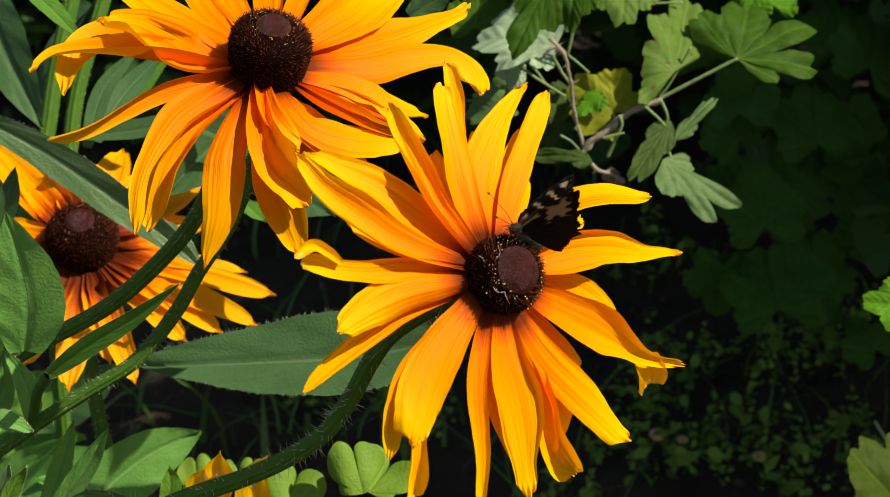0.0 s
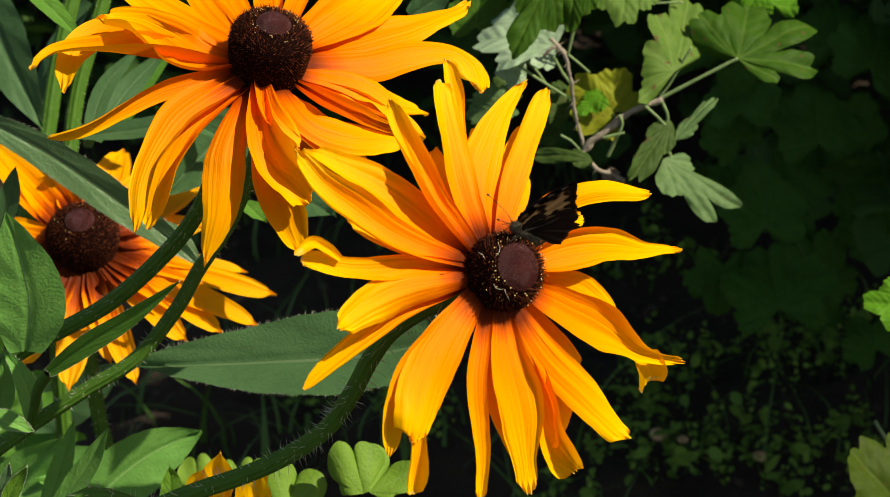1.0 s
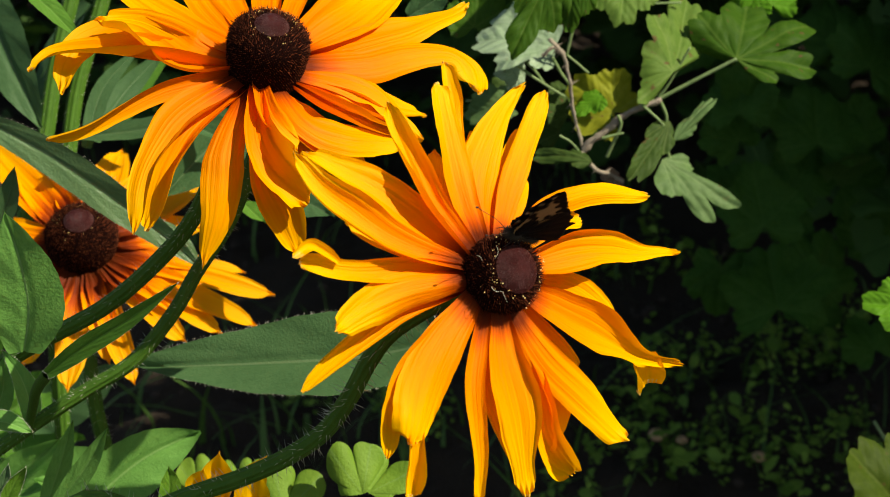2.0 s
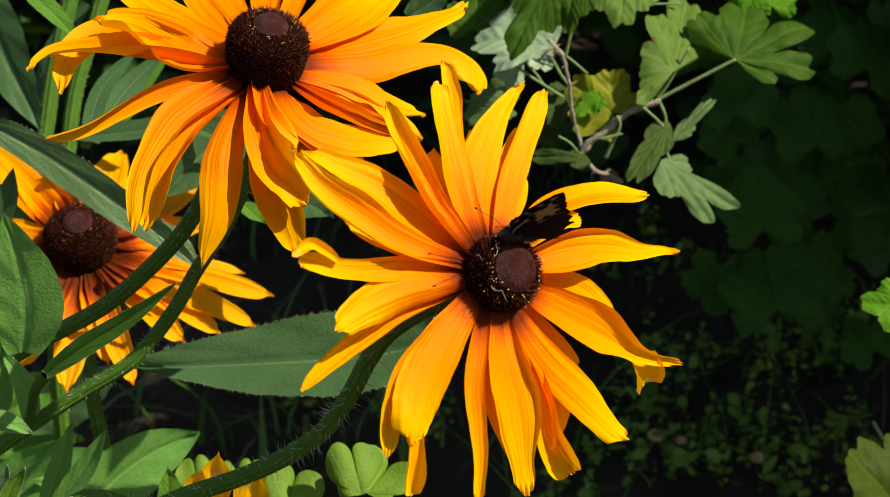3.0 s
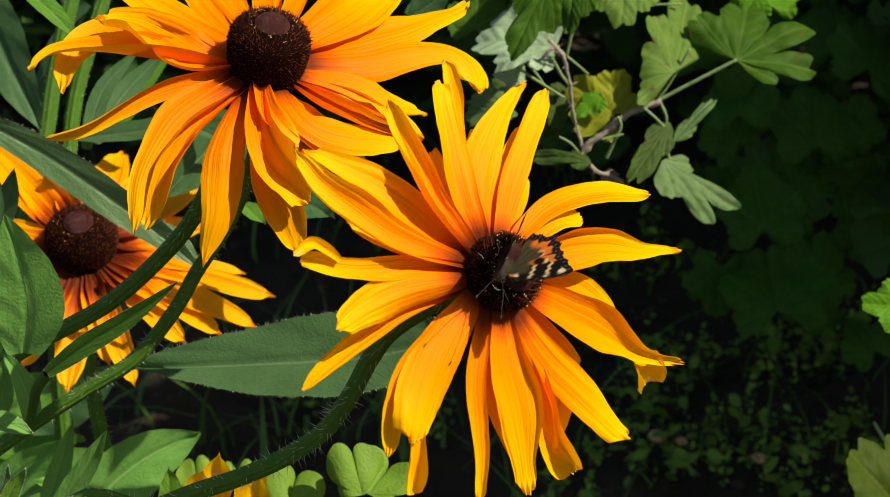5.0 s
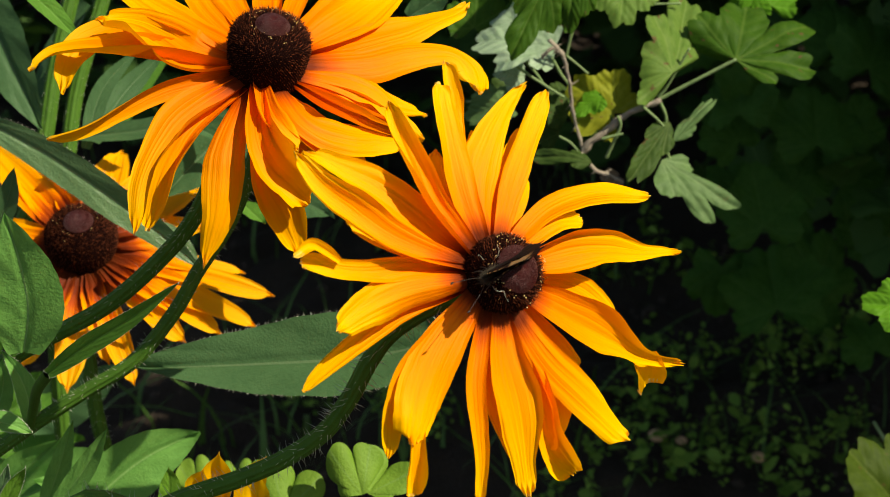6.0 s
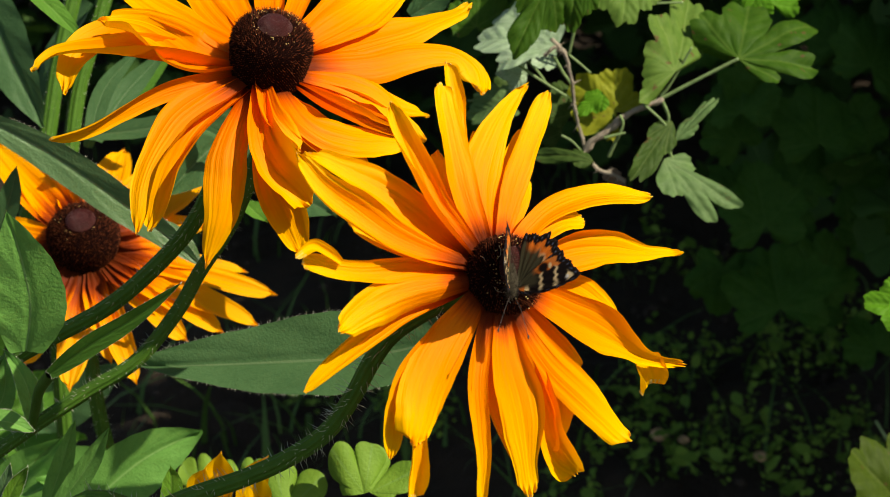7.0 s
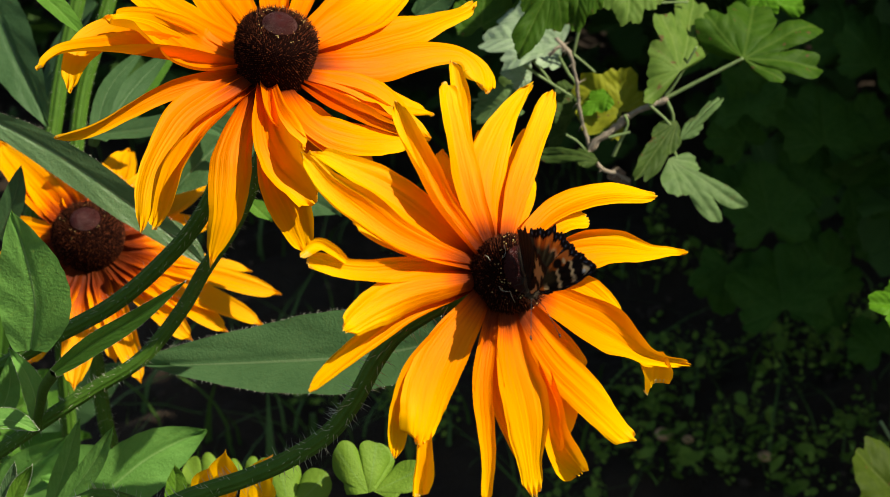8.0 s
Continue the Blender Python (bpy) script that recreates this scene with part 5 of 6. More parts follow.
# ---- ground and the shaded bush behind ----
def ground():
    bm = bmesh.new()
    xs = [-3000, -300, -30, -6, -3] + [-1.5 + 3 * i / 90 for i in range(91)] + [3, 6, 30, 300, 3000]
    ys = [-3000, -300, -30, -6, -2] + [-0.5 + 3 * i / 90 for i in range(91)] + [4, 8, 30, 300, 3000]
    rows = [[bm.verts.new((x, y, (0.03 * noise.noise((x * 6, y * 6, 0)) + 0.018 * noise.noise((x * 24, y * 24, 3))) if abs(x) < 2 and -1 < y < 3 else 0))
             for x in xs] for y in ys]
    for a, b in zip(rows, rows[1:]):
        for k in range(len(xs) - 1):
            bm.faces.new((a[k], a[k + 1], b[k + 1], b[k]))
    ob = part("ground", bm, SOIL)
    tagged(ob, "bare dark crumbly garden soil in shade", "ground", kind="structure")


ground()


def clods():
    rng = random.Random(21)
    bm = bmesh.new()
    for _ in range(900):
        x, y = rng.uniform(-0.7, 0.9), rng.uniform(0.4, 2.0)
        r = rng.uniform(0.002, 0.008) * rng.uniform(0.5, 1.2)
        bmesh.ops.create_icosphere(bm, subdivisions=1, radius=r, matrix=Matrix.Translation((x, y, 0.015 * noise.noise((x * 6, y * 6, 0)) + r * 0.3)) @ pose(0, 0, 0, rng.uniform(0, 90), rng.uniform(0, 90), 0) @ Matrix.Diagonal((1, rng.uniform(0.6, 1), rng.uniform(0.5, 0.9), 1)))
    tagged(part("soil_crumbs", bm, PEBBLE, None, smooth=False), "small earth crumbs and pebbles on the soil", "soil", kind="stuff")


clods()


def grass():
    rng = random.Random(22)
    bm = bmesh.new()
    feet = [(rng.uniform(-0.7, 0.8), rng.uniform(0.4, 1.7), 1) for _ in range(1700)]
    feet = [q for q in feet if noise.noise((q[0] * 5, q[1] * 5, 9)) >= -0.05]
    # taller tufts between the plants
    for cx, cy in ((-0.22, 0.82), (-0.165, 0.82), (-0.15, 0.86), (-0.29, 0.88)):
        feet += [(rng.gauss(cx, 0.02), rng.gauss(cy, 0.02), 2) for _ in range(4)]
    for x, y, tall in feet:
        h, w = rng.uniform(0.02, 0.11), rng.uniform(0.0008, 0.0024) * tall
        if tall > 1:
            h = rng.uniform(0.07, 0.13)
        a = rng.uniform(0, math.tau)
        lean = Vector((math.cos(a), math.sin(a), 0)) * h * rng.uniform(0.2, 1.3)
        side = Vector((-math.sin(a), math.cos(a), 0)) * w
        prev = None
        for k in range(5):
            s = k / 4
            q = Vector((x, y, 0)) + lean * s * s + Vector((0, 0, h * s * (1 - 0.25 * s)))
            pair = (bm.verts.new(q - side * (1 - s * 0.9)), bm.verts.new(q + side * (1 - s * 0.9)))
            if prev:
                bm.faces.new((*prev, pair[1], pair[0]))
            prev = pair
    tagged(part("grass", bm, GRASS), "thin dark green grass blades on the soil", "grass", kind="stuff")


grass()


def leaf_mass(name, label, category, boxes, material, seed, slant=0.0):
    """Many small lobed leaves in one mesh; each box: lower corner, upper corner, count, smallest and largest leaf."""
    rng = random.Random(seed)
    bm = bmesh.new()
    uv = bm.loops.layers.uv.new("UVMap")
    for lo, hi, count, small, big in boxes:
        for _ in range(count):
            q = Vector([rng.uniform(a, b) for a, b in zip(lo, hi)])
            # a large mass has a rounded, uneven outline
            out = sum(abs((2 * v - a - b) / (b - a)) ** 4 for v, a, b in zip(q, lo, hi))
            if count > 800 and out > 1.9 + 0.9 * noise.noise(q * 5):
                continue
            q.y -= slant * max(0.0, q.x - 0.29)
            m = Matrix.Translation(q) @ pose(0, 0, 0, rng.uniform(10, 80), rng.uniform(-35, 35), rng.uniform(-180, 180))
            palm(bm, uv, m, rng.uniform(small, big), 5, rng, 0.3, 0.1, 2, 26)
    tagged(part(name, bm, material), label, category, kind="stuff")


leaf_mass("bush_foliage", "dense gooseberry foliage, its green darkened to stand for deep shade", "foliage",
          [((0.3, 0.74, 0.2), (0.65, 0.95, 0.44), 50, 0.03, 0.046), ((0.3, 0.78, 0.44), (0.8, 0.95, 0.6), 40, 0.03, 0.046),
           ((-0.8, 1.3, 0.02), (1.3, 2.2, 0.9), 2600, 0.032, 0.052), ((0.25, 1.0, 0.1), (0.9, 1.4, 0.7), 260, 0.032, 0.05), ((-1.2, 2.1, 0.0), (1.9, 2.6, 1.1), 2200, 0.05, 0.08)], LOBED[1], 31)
# leaf mass out of view, added to keep the sun off the background
leaf_mass("bush_crown", "unseen leafy crown added to shade the ground and bush behind", "foliage",
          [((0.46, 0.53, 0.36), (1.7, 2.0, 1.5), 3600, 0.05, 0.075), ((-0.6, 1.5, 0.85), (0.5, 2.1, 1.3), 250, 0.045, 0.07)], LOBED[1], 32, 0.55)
def weeds():
    """Low sprigs of small rounded leaves, thick in some spots and missing in others."""
    rng = random.Random(33)
    bm = bmesh.new()
    uv = bm.loops.layers.uv.new("UVMap")
    spots = [(0.215, 0.955, 0.05), (0.2, 0.9, 0.035), (0.255, 0.82, 0.04), (0.31, 0.98, 0.05), (0.29, 0.9, 0.03), (0.18, 0.79, 0.05), (0.12, 0.76, 0.04), (0.33, 0.8, 0.04), (-0.02, 0.88, 0.05), (-0.09, 0.95, 0.05)]
    for _ in range(3800):
        x, y = rng.uniform(-0.15, 0.6), rng.uniform(0.6, 1.4)
        near = max(math.exp(-((x - a) ** 2 + (y - b) ** 2) / (c * c)) for a, b, c in spots)
        if noise.noise((x * 7, y * 7, 4)) + 0.5 * noise.noise((x * 19, y * 19, 2)) + 0.9 * near < 0.4:
            continue
        top = Vector((x, y, rng.uniform(0.004, 0.04) + 0.03 * near * rng.random()))
        for k in range(rng.randint(2, 6)):
            size = rng.uniform(0.003, 0.009) if rng.random() < 0.86 else rng.uniform(0.009, 0.019)
            broad = rng.uniform(0.24, 0.42)
            m = Matrix.Translation(top + Vector((0, 0, -0.004 * k))) @ pose(0, 0, 0, rng.uniform(-10, 60), rng.uniform(-40, 40), k * 137 + rng.uniform(-30, 30))
            line = [bm.verts.new(m @ Vector((p * size * broad, q * size, -0.3 * size * q * q))) for p, q in
                    ((0, 0), (0.7, 0.3), (1, 0.6), (0.65, 0.9), (0, 1.05), (-0.65, 0.9), (-1, 0.6), (-0.7, 0.3))]
            fc = bm.faces.new(line)
            for lp in fc.loops:
                lp[uv].uv = (0.4, 0.5)
    tagged(part("weeds", bm, LOBED[2]), "small fresh green weeds on the shaded soil", "weeds", kind="stuff")


weeds()


def pebble(place, size, seed):
    bm = bmesh.new()
    bmesh.ops.create_icosphere(bm, subdivisions=3, radius=size)
    for v in bm.verts:
        v.co *= 1 + 0.3 * noise.noise(v.co * 60 + Vector((seed, 0, 0)))
        v.co.z *= 0.6
    bmesh.ops.transform(bm, matrix=Matrix.Translation(place), verts=bm.verts)
    ob = part("pebble", bm, STONE)
    return tagged(ob, "small brown pebble lying on dark soil, coloured pale as if sun-flecked", "pebble", "pebbles on the soil")


for k, (x, y, size) in enumerate(((0.188, 0.843, 0.008), (0.2096, 0.836, 0.005), (0.273, 0.808, 0.006))):
    pebble((x, y, 0.012 + size * 0.3), size, k * 7)


# ---- butterfly ----
def sail(name, nodes, colour, under, parent, mirror):
    """A wing: nodes give (degrees from the side, reach in mm); both faces carry their own scales."""
    data = bpy.data.meshes.new(name)
    nodes = [(a, r * 1.05) for a, r in nodes]
    n_a, n_r = 110, 54
    sx = -1 if mirror else 1
    verts, cols, faces = [], [], []
    for face in (1, -1):
        start = len(verts)
        for i in range(n_a + 1):
            ang = nodes[0][0] + (nodes[-1][0] - nodes[0][0]) * i / n_a
            for (a0, r0), (a1, r1) in zip(nodes, nodes[1:]):
                if min(a0, a1) - 1e-6 <= ang <= max(a0, a1) + 1e-6:
                    t = (ang - a0) / (a1 - a0)
                    reach = r0 + (r1 - r0) * (t * t * (3 - 2 * t) * 0.5 + t * 0.5)
                    break
            reach *= 1 + 0.022 * math.sin(ang * 0.42) + 0.016 * math.sin(ang * 1.7 + 1) * abs(math.sin(ang * 0.11))
            for k in range(n_r + 1):
                s = k / n_r
                x, y = math.cos(radians(ang)) * reach * s, math.sin(radians(ang)) * reach * s
                bulge = 0.5 * math.sin(math.pi * s) * 0.6 + 0.1 * math.sin(ang * 0.5) * s
                verts.append((sx * x / 1000, y / 1000, (bulge + face * 0.05) / 1000))
                cols.append((*(colour if face > 0 else under)(x, y, s, reach, ang), 1))
        for i in range(n_a):
            for k in range(n_r):
                a = start + i * (n_r + 1) + k
                faces.append((a, a + 1, a + n_r + 2, a + n_r + 1))
    data.from_pydata(verts, [], faces)
    layer = data.color_attributes.new("scales", "FLOAT_COLOR", "POINT")
    layer.data.foreach_set("color", [c for q in cols for c in q])
    for p in data.polygons:
        p.use_smooth = True
    data.materials.append(WING)
    ob = new(name, data)
    ob.parent = parent
    return ob


ORANGE, BLACK, CREAM, BLUE, TAWNY, SMOKE = (0.74, 0.18, 0.02), (0.007, 0.005, 0.005), (0.78, 0.58, 0.3), (0.2, 0.24, 0.36), (0.52, 0.33, 0.14), (0.055, 0.052, 0.028)


def blend(a, b, t):
    t = min(1, max(0, t))
    return tuple(p + (q - p) * t for p, q in zip(a, b))


def margin(c, s, reach, ang, width):
    """Dark outer border with a row of blue crescents."""
    d = (1 - s) * reach
    c = blend(c, BLACK, 1 - smooth(width - 0.4, width + 0.4, d + 0.25 * math.sin(ang * 0.7)))
    row = math.exp(-((d - width * 0.5) / 0.3) ** 2) * 0.55 * smooth(0.5, 0.95, math.sin(ang * 1.15))
    c = blend(c, BLUE, row)
    return blend(c, (0.035, 0.028, 0.024), 1 - smooth(0.2, 0.6, d))


def dab(c, to, x, y, cx, cy, rx, ry, soft=0.3):
    """An oval spot of scales."""
    d = math.hypot((x - cx) / rx, (y - cy) / ry)
    return blend(c, to, 1 - smooth(1 - soft, 1 + soft, d))


def fore_top(x, y, s, reach, ang):
    c = blend(ORANGE, (0.66, 0.2, 0.04), smooth(0.6, 0.85, s))
    # bars along the leading edge: black and cream in turn
    edge = y + 0.16 * (x - 6)
    if x > 2.5:
        wob = x + 0.25 * math.sin(3 * y)
        bar = CREAM
        for lo, hi in ((4.0, 8.0), (9.0, 13.3), (14.3, 17.8)):
            bar = blend(bar, BLACK, smooth(lo - 0.3, lo + 0.3, wob) * (1 - smooth(hi - 0.3, hi + 0.3, wob)))
        c = blend(c, bar, smooth(-2.9, -2.0, edge + 0.35 * math.sin(2.1 * x)))
    c = dab(c, CREAM, x, y, 11.6, -4.2, 0.6, 0.9)
    c = dab(c, BLACK, x, y, 9.2, -4.2, 1.9, 1.6)
    c = dab(c, BLACK, x, y, 13.0, -2.9, 0.75, 0.7)
    c = dab(c, BLACK, x, y, 14.6, -1.3, 0.7, 0.6)
    c = dab(c, (0.8, 0.76, 0.7), x, y, 17.9, 1.1, 0.5, 0.6)
    c = blend(c, SMOKE, (1 - smooth(5.5, 9.0, math.hypot(x, y * 0.8))) * smooth(1.6, -0.4, y))
    return margin(c, s, reach, ang, 2.7)


def hind_top(x, y, s, reach, ang):
    c = blend(ORANGE, CREAM, 0.75 * (1 - smooth(0.66, 0.74, s)) * smooth(-62, -40, ang))
    c = blend(c, BLACK, (1 - smooth(0.62, 0.67, s + 0.03 * math.sin(ang * 0.5))) * smooth(-58, -48, ang))
    c = blend(c, SMOKE, 1 - smooth(0.56, 0.72, s + 0.0022 * (ang + 40)))
    c = blend(c, SMOKE, 1 - smooth(-80, -70, ang))
    return margin(c, s, reach, ang, 2.9)


def fore_under(x, y, s, reach, ang):
    c = blend((0.011, 0.007, 0.006), (0.006, 0.005, 0.004), 0.5 + 0.5 * math.sin(x * 2.3 + y))
    rag = 0.05 * math.sin(1.9 * x) * math.sin(1.3 * y + 1) + 0.03 * math.sin(ang * 0.6)
    tan = smooth(0.4, 0.46, s + rag) * (1 - smooth(0.78, 0.84, s + rag)) * smooth(-30, -20, ang)
    c = blend(c, TAWNY, 0.8 * tan)
    for cx, cy, rx, ry in ((9.4, 2.2, 1.8, 1.3), (14.6, 2.4, 1.6, 1.4), (10.6, -3.4, 1.3, 1.0)):
        c = dab(c, BLACK, x, y, cx, cy, rx, ry)
    return blend(c, (0.02, 0.018, 0.018), 1 - smooth(0.3, 0.8, (1 - s) * reach))


def hind_under(x, y, s, reach, ang):
    c = blend((0.006, 0.005, 0.004), (0.014, 0.01, 0.008), smooth(0.6, 0.66, s + 0.03 * math.sin(ang * 0.6)))
    c = blend(c, (0.013, 0.011, 0.01), 0.5 + 0.5 * math.sin(3 * x) * math.sin(2.6 * y))
    return blend(c, (0.03, 0.027, 0.026), 0.7 * (1 - smooth(0.3, 0.9, (1 - s) * reach)))


butterfly = thing("butterfly", (0, 0, 0.5), "orange and black tortoiseshell butterfly with ragged wing edges", "butterfly")
FORE = [(72, 1.6), (31, 5.8), (20, 10.6), (11.3, 16.3), (6.1, 20.4), (3, 21), (-2, 20.4), (-8, 18.5), (-17, 17.2), (-28, 16.6), (-31, 15), (-37, 10), (-56, 1.8)]
HIND = [(-10, 3), (-18, 12), (-24, 15), (-31, 16.8), (-41, 17.3), (-50, 17.2), (-53.4, 18.7), (-57, 17.3), (-64, 16.8), (-72, 16.6), (-82, 17.4), (-85, 15), (-90, 5)]


def lump(name, centre, radii, material, parent, turn=0.0):
    bm = bmesh.new()
    bmesh.ops.create_uvsphere(bm, u_segments=16, v_segments=12, radius=1)
    rng = random.Random(len(name))
    for v in bm.verts:
        v.co *= 1 + 0.07 * noise.noise(v.co * 4)
    bmesh.ops.transform(bm, matrix=Matrix.Translation(Vector(centre) / 1000) @ pose(0, 0, 0, turn) @ Matrix.Diagonal((*(r / 1000 for r in radii), 1)), verts=bm.verts)
    if material is FUR:
        for v in [v for v in bm.verts if rng.random() < 0.9]:
            out = (v.co - Vector(centre) / 1000).normalized()
            for _ in range(3):
                way = (out + Vector((rng.uniform(-0.6, 0.6), rng.uniform(-1.2, 0.2), rng.uniform(-0.3, 0.6)))).normalized()
                spike(bm, v.co.copy(), v.co + way * rng.uniform(0.0008, 0.0022), 0.00006)
    for fc in bm.faces:
        fc.smooth = True
    data = bpy.data.meshes.new(name)
    bm.to_mesh(data)
    bm.free()
    data.materials.append(material)
    ob = new(name, data)
    ob.parent = parent
    return ob


lump("thorax", (0, 0, 0), (1.9, 3.0, 1.9), FUR, butterfly)
lump("abdomen", (0, -6.2, -0.5), (1.5, 5.0, 1.5), FUR, butterfly, 5)
lump("head", (0, 3.6, -0.3), (1.3, 1.1, 1.2), FUR, butterfly)


def rod(name, points, radius, parent, knob=0.0):
    bm = bmesh.new()
    tube(bm, [Vector(q) / 1000 for q in points], radius / 1000, 12, 6, 0.8, 0, True)
    if knob:
        bmesh.ops.create_icosphere(bm, subdivisions=2, radius=knob / 1000, matrix=Matrix.Translation(Vector(points[-1]) / 1000) @ Matrix.Diagonal((1, 2.2, 1, 1)))
    for fc in bm.faces:
        fc.smooth = True
    data = bpy.data.meshes.new(name)
    bm.to_mesh(data)
    bm.free()
    data.materials.append(CHITIN)
    ob = new(name, data)
    ob.parent = parent
    return ob


for sgn in (-1, 1):
    rod("antenna", [(0.5 * sgn, 4.3, 0.2), (2.4 * sgn, 9, 1.4), (4.8 * sgn, 17.5, 2.0)], 0.11, butterfly, 0.32)
    for y0, y1 in ((1.4, 3.6), (0, -0.5), (-1.4, -3.4)):
        rod("leg", [(0.9 * sgn, y0, -1.2), (2.6 * sgn, y0 * 0.6 + y1 * 0.4, -1.5), (3.4 * sgn, y1, -3.6)], 0.14, butterfly)
rod("proboscis", [(0, 4.4, -0.8), (0, 5.2, -2.2), (0, 4.6, -3.8)], 0.08, butterfly)
wings = []
for mirror in (True, False):
    pair = (sail("hindwing", HIND, hind_top, hind_under, butterfly, mirror), sail("forewing", FORE, fore_top, fore_under, butterfly, mirror))
    wings.append(pair)


def stance(place, forward, up):
    y, z = Vector(forward).normalized(), Vector(up)
    z = (z - y * z.dot(y)).normalized()
    return Matrix.Translation(place) @ Matrix((y.cross(z), y, z)).transposed().to_4x4()


# how far the wind has moved a bloom: seconds, metres sideways, metres up
SWAY = [(0, 0, 0), (0.5, -0.0001, 0.00113), (0.75, -0.0001, 0.0015), (1, -0.0001, 0.00085), (1.5, -0.00035, 0.00017), (3, -0.0002, 0.00075), (3.5, -0.0002, 0.00107), (4, -0.0003, 0.00055),
        (4.5, -0.00014, 0.00119), (6, 0.0001, 0.00055), (6.5, 0, 0.00005), (7, 0, 0), (7.5, 0.00013, 0.0004), (8, 0.00007, 0.00004)]
SWAY_TALL = [(0, 0, 0), (0.5, -0.00026, 0.00105), (0.75, -0.0002, 0.0013), (1, -0.0001, 0.00075), (1.5, -0.00036, 0.0003), (3, -0.0003, 0.00076), (3.5, -0.00034, 0.00113), (4, -0.00024, 0.00066),
             (4.5, -0.00017, 0.00127), (6, 0.0001, 0.00066), (6.5, 0.00015, 0.00016), (7, 0.00005, 0.00008), (7.5, 0, 0.00074), (8, 0.0001, 0.00037)]


def swayed(place, sway, t):
    """A place that goes with a swaying bloom, at t seconds."""
    for (t0, x0, u0), (t1, x1, u1) in zip(sway, sway[1:]):
        if t0 <= t <= t1:
            k = smooth(0, 1, (t - t0) / (t1 - t0))
            return Vector(place) + Vector((1, 0, 0)) * (x0 + (x1 - x0) * k) + Vector((0, 0.4226, 0.9063)) * (u0 + (u1 - u0) * k)
    return Vector(place)


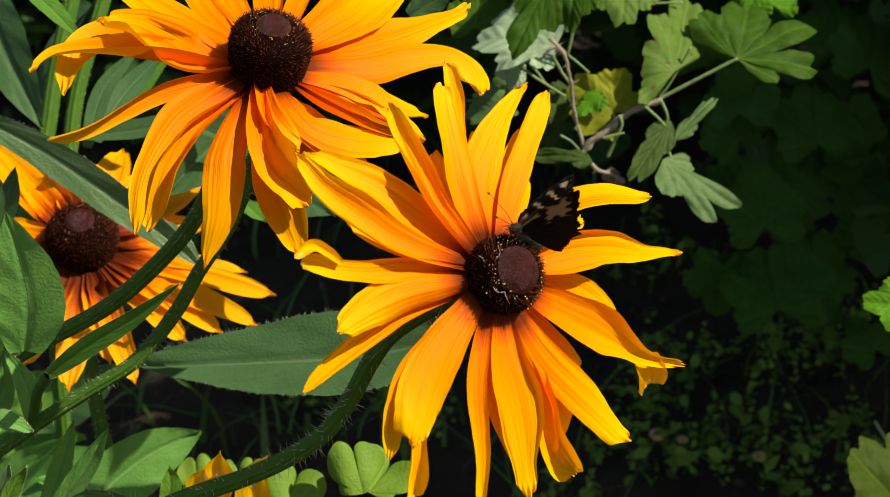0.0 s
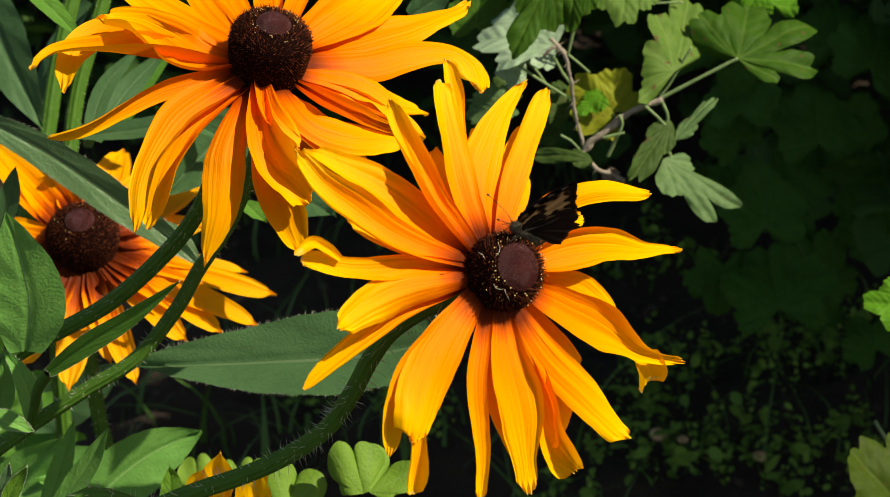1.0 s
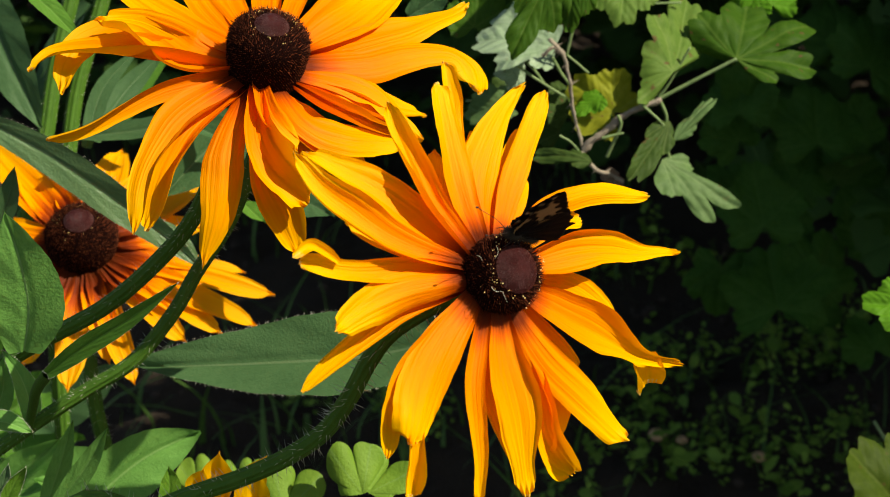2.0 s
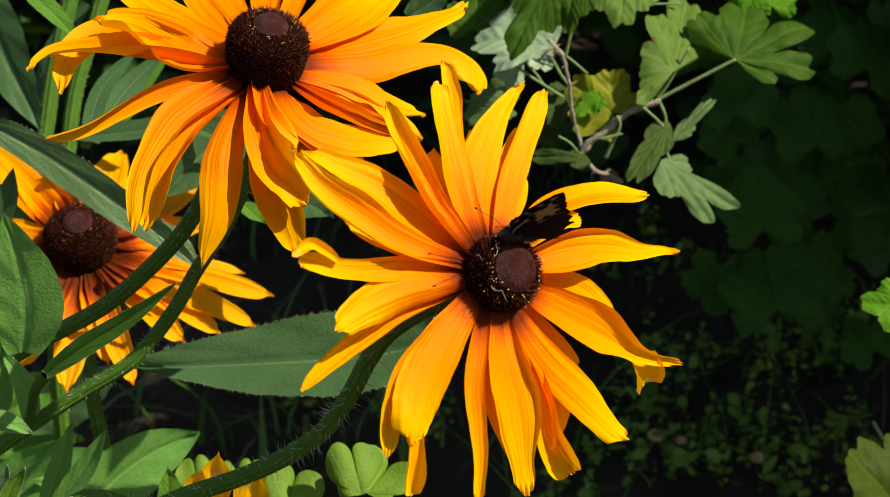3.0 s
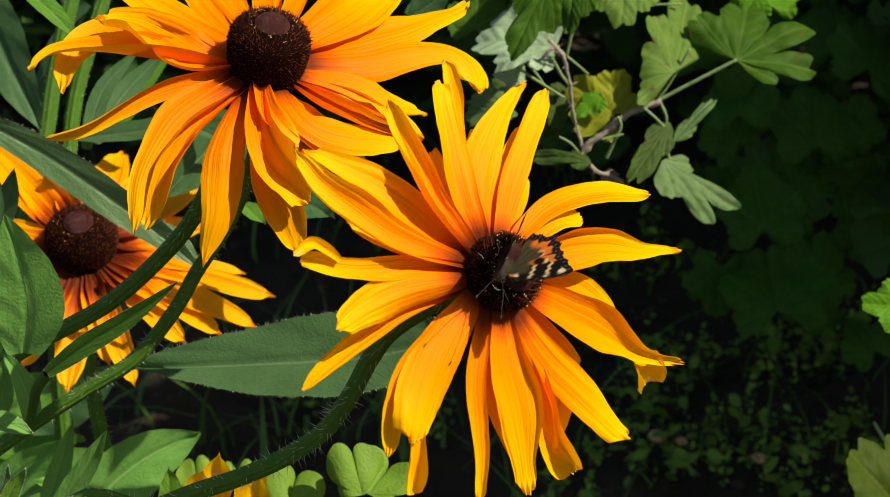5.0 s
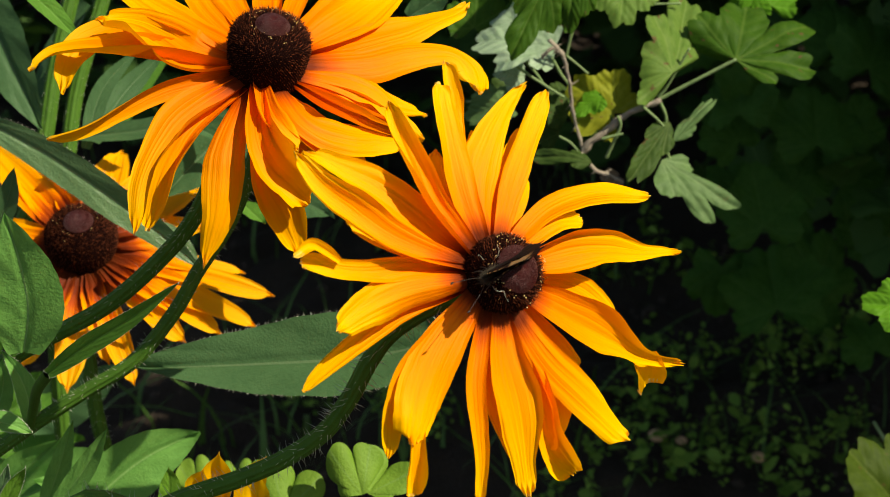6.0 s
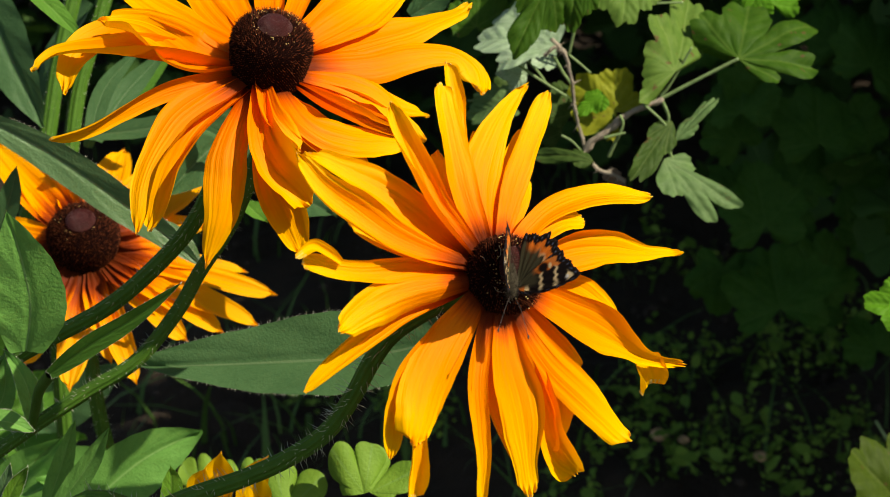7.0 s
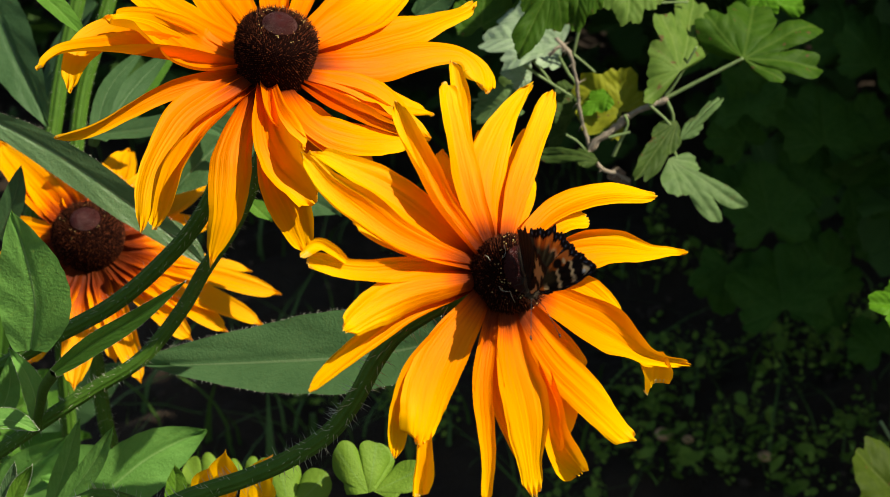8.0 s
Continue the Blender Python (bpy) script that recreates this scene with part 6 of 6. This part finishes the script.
def motions():
    # the wind lifts the two tall blooms and lets them down again
    walk(flower_a["thing"], [(t, Matrix.Translation(swayed((-0.2, 0.1, 0), SWAY, t))) for t, *_ in SWAY])
    walk(flower_b["thing"], [(t, Matrix.Translation(swayed((-0.4, 0.2, 0), SWAY_TALL, t))) for t, *_ in SWAY_TALL])
    walk(butterfly, [
        (0, stance(swayed((0.023, -0.0326, 0.6099), SWAY, 0), (-0.602, -0.463, 0.651), (0.764, -0.097, 0.638))),
        (0.4, stance(swayed((0.0228, -0.0327, 0.6097), SWAY, 0.4), (-0.604, -0.469, 0.645), (0.762, -0.102, 0.64))),
        (0.6, stance(swayed((0.0229, -0.0327, 0.6097), SWAY, 0.6), (-0.599, -0.487, 0.636), (0.762, -0.102, 0.64))),
        (1, stance(swayed((0.023, -0.0326, 0.6098), SWAY, 1), (-0.594, -0.54, 0.596), (0.747, -0.096, 0.658))),
        (1.7, stance(swayed((0.0217, -0.034, 0.61), SWAY, 1.7), (-0.658, -0.596, 0.46), (0.696, -0.246, 0.675))),
        (2.8, stance(swayed((0.0217, -0.034, 0.61), SWAY, 2.8), (-0.676, -0.606, 0.421), (0.684, -0.301, 0.665))),
        (3.5, stance(swayed((0.0211, -0.0342, 0.6096), SWAY, 3.5), (-0.685, -0.616, 0.39), (0.673, -0.33, 0.662))),
        (4.1, stance(swayed((0.0219, -0.0354, 0.61), SWAY, 4.1), (-0.497, -0.823, 0.277), (0.723, -0.215, 0.656))),
        (4.2, stance(swayed((0.0226, -0.037, 0.6096), SWAY, 4.2), (-0.377, -0.923, 0.076), (0.654, -0.207, 0.728))),
        (4.3, stance(swayed((0.0236, -0.039, 0.6069), SWAY, 4.3), (-0.313, -0.948, 0.061), (0.617, -0.154, 0.771))),
        (4.4, stance(swayed((0.0232, -0.0408, 0.6062), SWAY, 4.4), (-0.261, -0.965, 0.009), (0.585, -0.151, 0.797))),
        (4.5, stance(swayed((0.0215, -0.0422, 0.6047), SWAY, 4.5), (-0.267, -0.944, -0.193), (0.553, -0.314, 0.772))),
        (4.6, stance(swayed((0.0214, -0.0419, 0.6053), SWAY, 4.6), (-0.225, -0.958, -0.178), (0.559, -0.277, 0.782))),
        (4.7, stance(swayed((0.0203, -0.0422, 0.6046), SWAY, 4.7), (-0.249, -0.938, -0.242), (0.59, -0.345, 0.73))),
        (5.8, stance(swayed((0.0157, -0.0436, 0.6016), SWAY, 5.8), (-0.622, -0.734, -0.271), (0.49, -0.635, 0.597))),
        (6, stance(swayed((0.0143, -0.0438, 0.6013), SWAY, 6), (-0.617, -0.782, -0.091), (0.602, -0.542, 0.586))),
        (6.3, stance(swayed((0.0137, -0.0437, 0.6015), SWAY, 6.3), (-0.619, -0.783, -0.058), (0.629, -0.539, 0.56))),
        (6.6, stance(swayed((0.0138, -0.0439, 0.6009), SWAY, 6.6), (-0.594, -0.801, -0.07), (0.638, -0.523, 0.565))),
        (6.7, stance(swayed((0.0154, -0.0445, 0.6013), SWAY, 6.7), (-0.523, -0.697, -0.491), (0.45, -0.715, 0.535))),
        (6.8, stance(swayed((0.0173, -0.0452, 0.5998), SWAY, 6.8), (-0.33, -0.742, -0.583), (0.408, -0.669, 0.621))),
        (6.9, stance(swayed((0.0198, -0.0454, 0.5994), SWAY, 6.9), (-0.102, -0.778, -0.62), (0.262, -0.622, 0.738))),
        (7, stance(swayed((0.0196, -0.0453, 0.5995), SWAY, 7), (-0.045, -0.794, -0.606), (0.386, -0.573, 0.722))),
        (7.1, stance(swayed((0.0201, -0.0454, 0.5993), SWAY, 7.1), (-0.011, -0.797, -0.603), (0.388, -0.559, 0.733))),
        (7.2, stance(swayed((0.0204, -0.0454, 0.5993), SWAY, 7.2), (0.068, -0.767, -0.638), (0.479, -0.536, 0.695))),
        (7.3, stance(swayed((0.0217, -0.0452, 0.5999), SWAY, 7.3), (0.146, -0.768, -0.624), (0.486, -0.494, 0.721))),
        (7.4, stance(swayed((0.0214, -0.0453, 0.5996), SWAY, 7.4), (0.129, -0.761, -0.636), (0.506, -0.501, 0.702))),
        (7.5, stance(swayed((0.0219, -0.0455, 0.5991), SWAY, 7.5), (0.112, -0.777, -0.619), (0.468, -0.509, 0.723))),
        (7.7, stance(swayed((0.0231, -0.0455, 0.5992), SWAY, 7.7), (0.163, -0.702, -0.694), (0.387, -0.601, 0.699))),
        (8, stance(swayed((0.0235, -0.0454, 0.5993), SWAY, 8), (0.197, -0.661, -0.724), (0.387, -0.626, 0.677))),
    ])
    left = [(0, 88.3), (0.4, 88.9), (0.6, 91.0), (1, 92.2), (1.7, 93.0), (2.8, 92.5), (3.5, 92.5), (4.1, 93), (4.2, 93), (4.3, 88.2), (4.4, 83.6), (4.5, 45.3), (4.6, 31.7), (4.7, 53.6), (5.8, 79.3), (6, 94), (6.3, 94), (6.6, 93.5), (6.7, 75.8), (6.8, 63.2), (6.9, 42.8), (7, 61.2), (7.1, 63.7), (7.2, 55.2), (7.3, 27.9), (7.4, 39.3), (7.5, 59.9), (7.7, 65), (8, 66)]
    right = [(0, 83.0), (0.4, 85.6), (0.6, 89.1), (1, 93), (1.7, 93), (2.8, 93), (3.5, 93), (4.1, 93), (4.2, 93), (4.3, 85.0), (4.4, 80.5), (4.5, 41.2), (4.6, 30.5), (4.7, 50.6), (5.8, 83.7), (6, 94), (6.3, 94), (6.6, 93.5), (6.7, 72.7), (6.8, 61.8), (6.9, 43.9), (7, 61.3), (7.1, 62.7), (7.2, 51.1), (7.3, 25.1), (7.4, 34.9), (7.5, 55.5), (7.7, 74), (8, 77)]
    for pair, beats, sgn in ((wings[0], left, -1), (wings[1], right, 1)):
        for wing, lift in zip(pair, (0.0008, 0.0011)):
            walk(wing, [(t, pose(0.0015 * sgn, 0.002, lift, 0, -a * sgn, 0)) for t, a in beats])


motions()
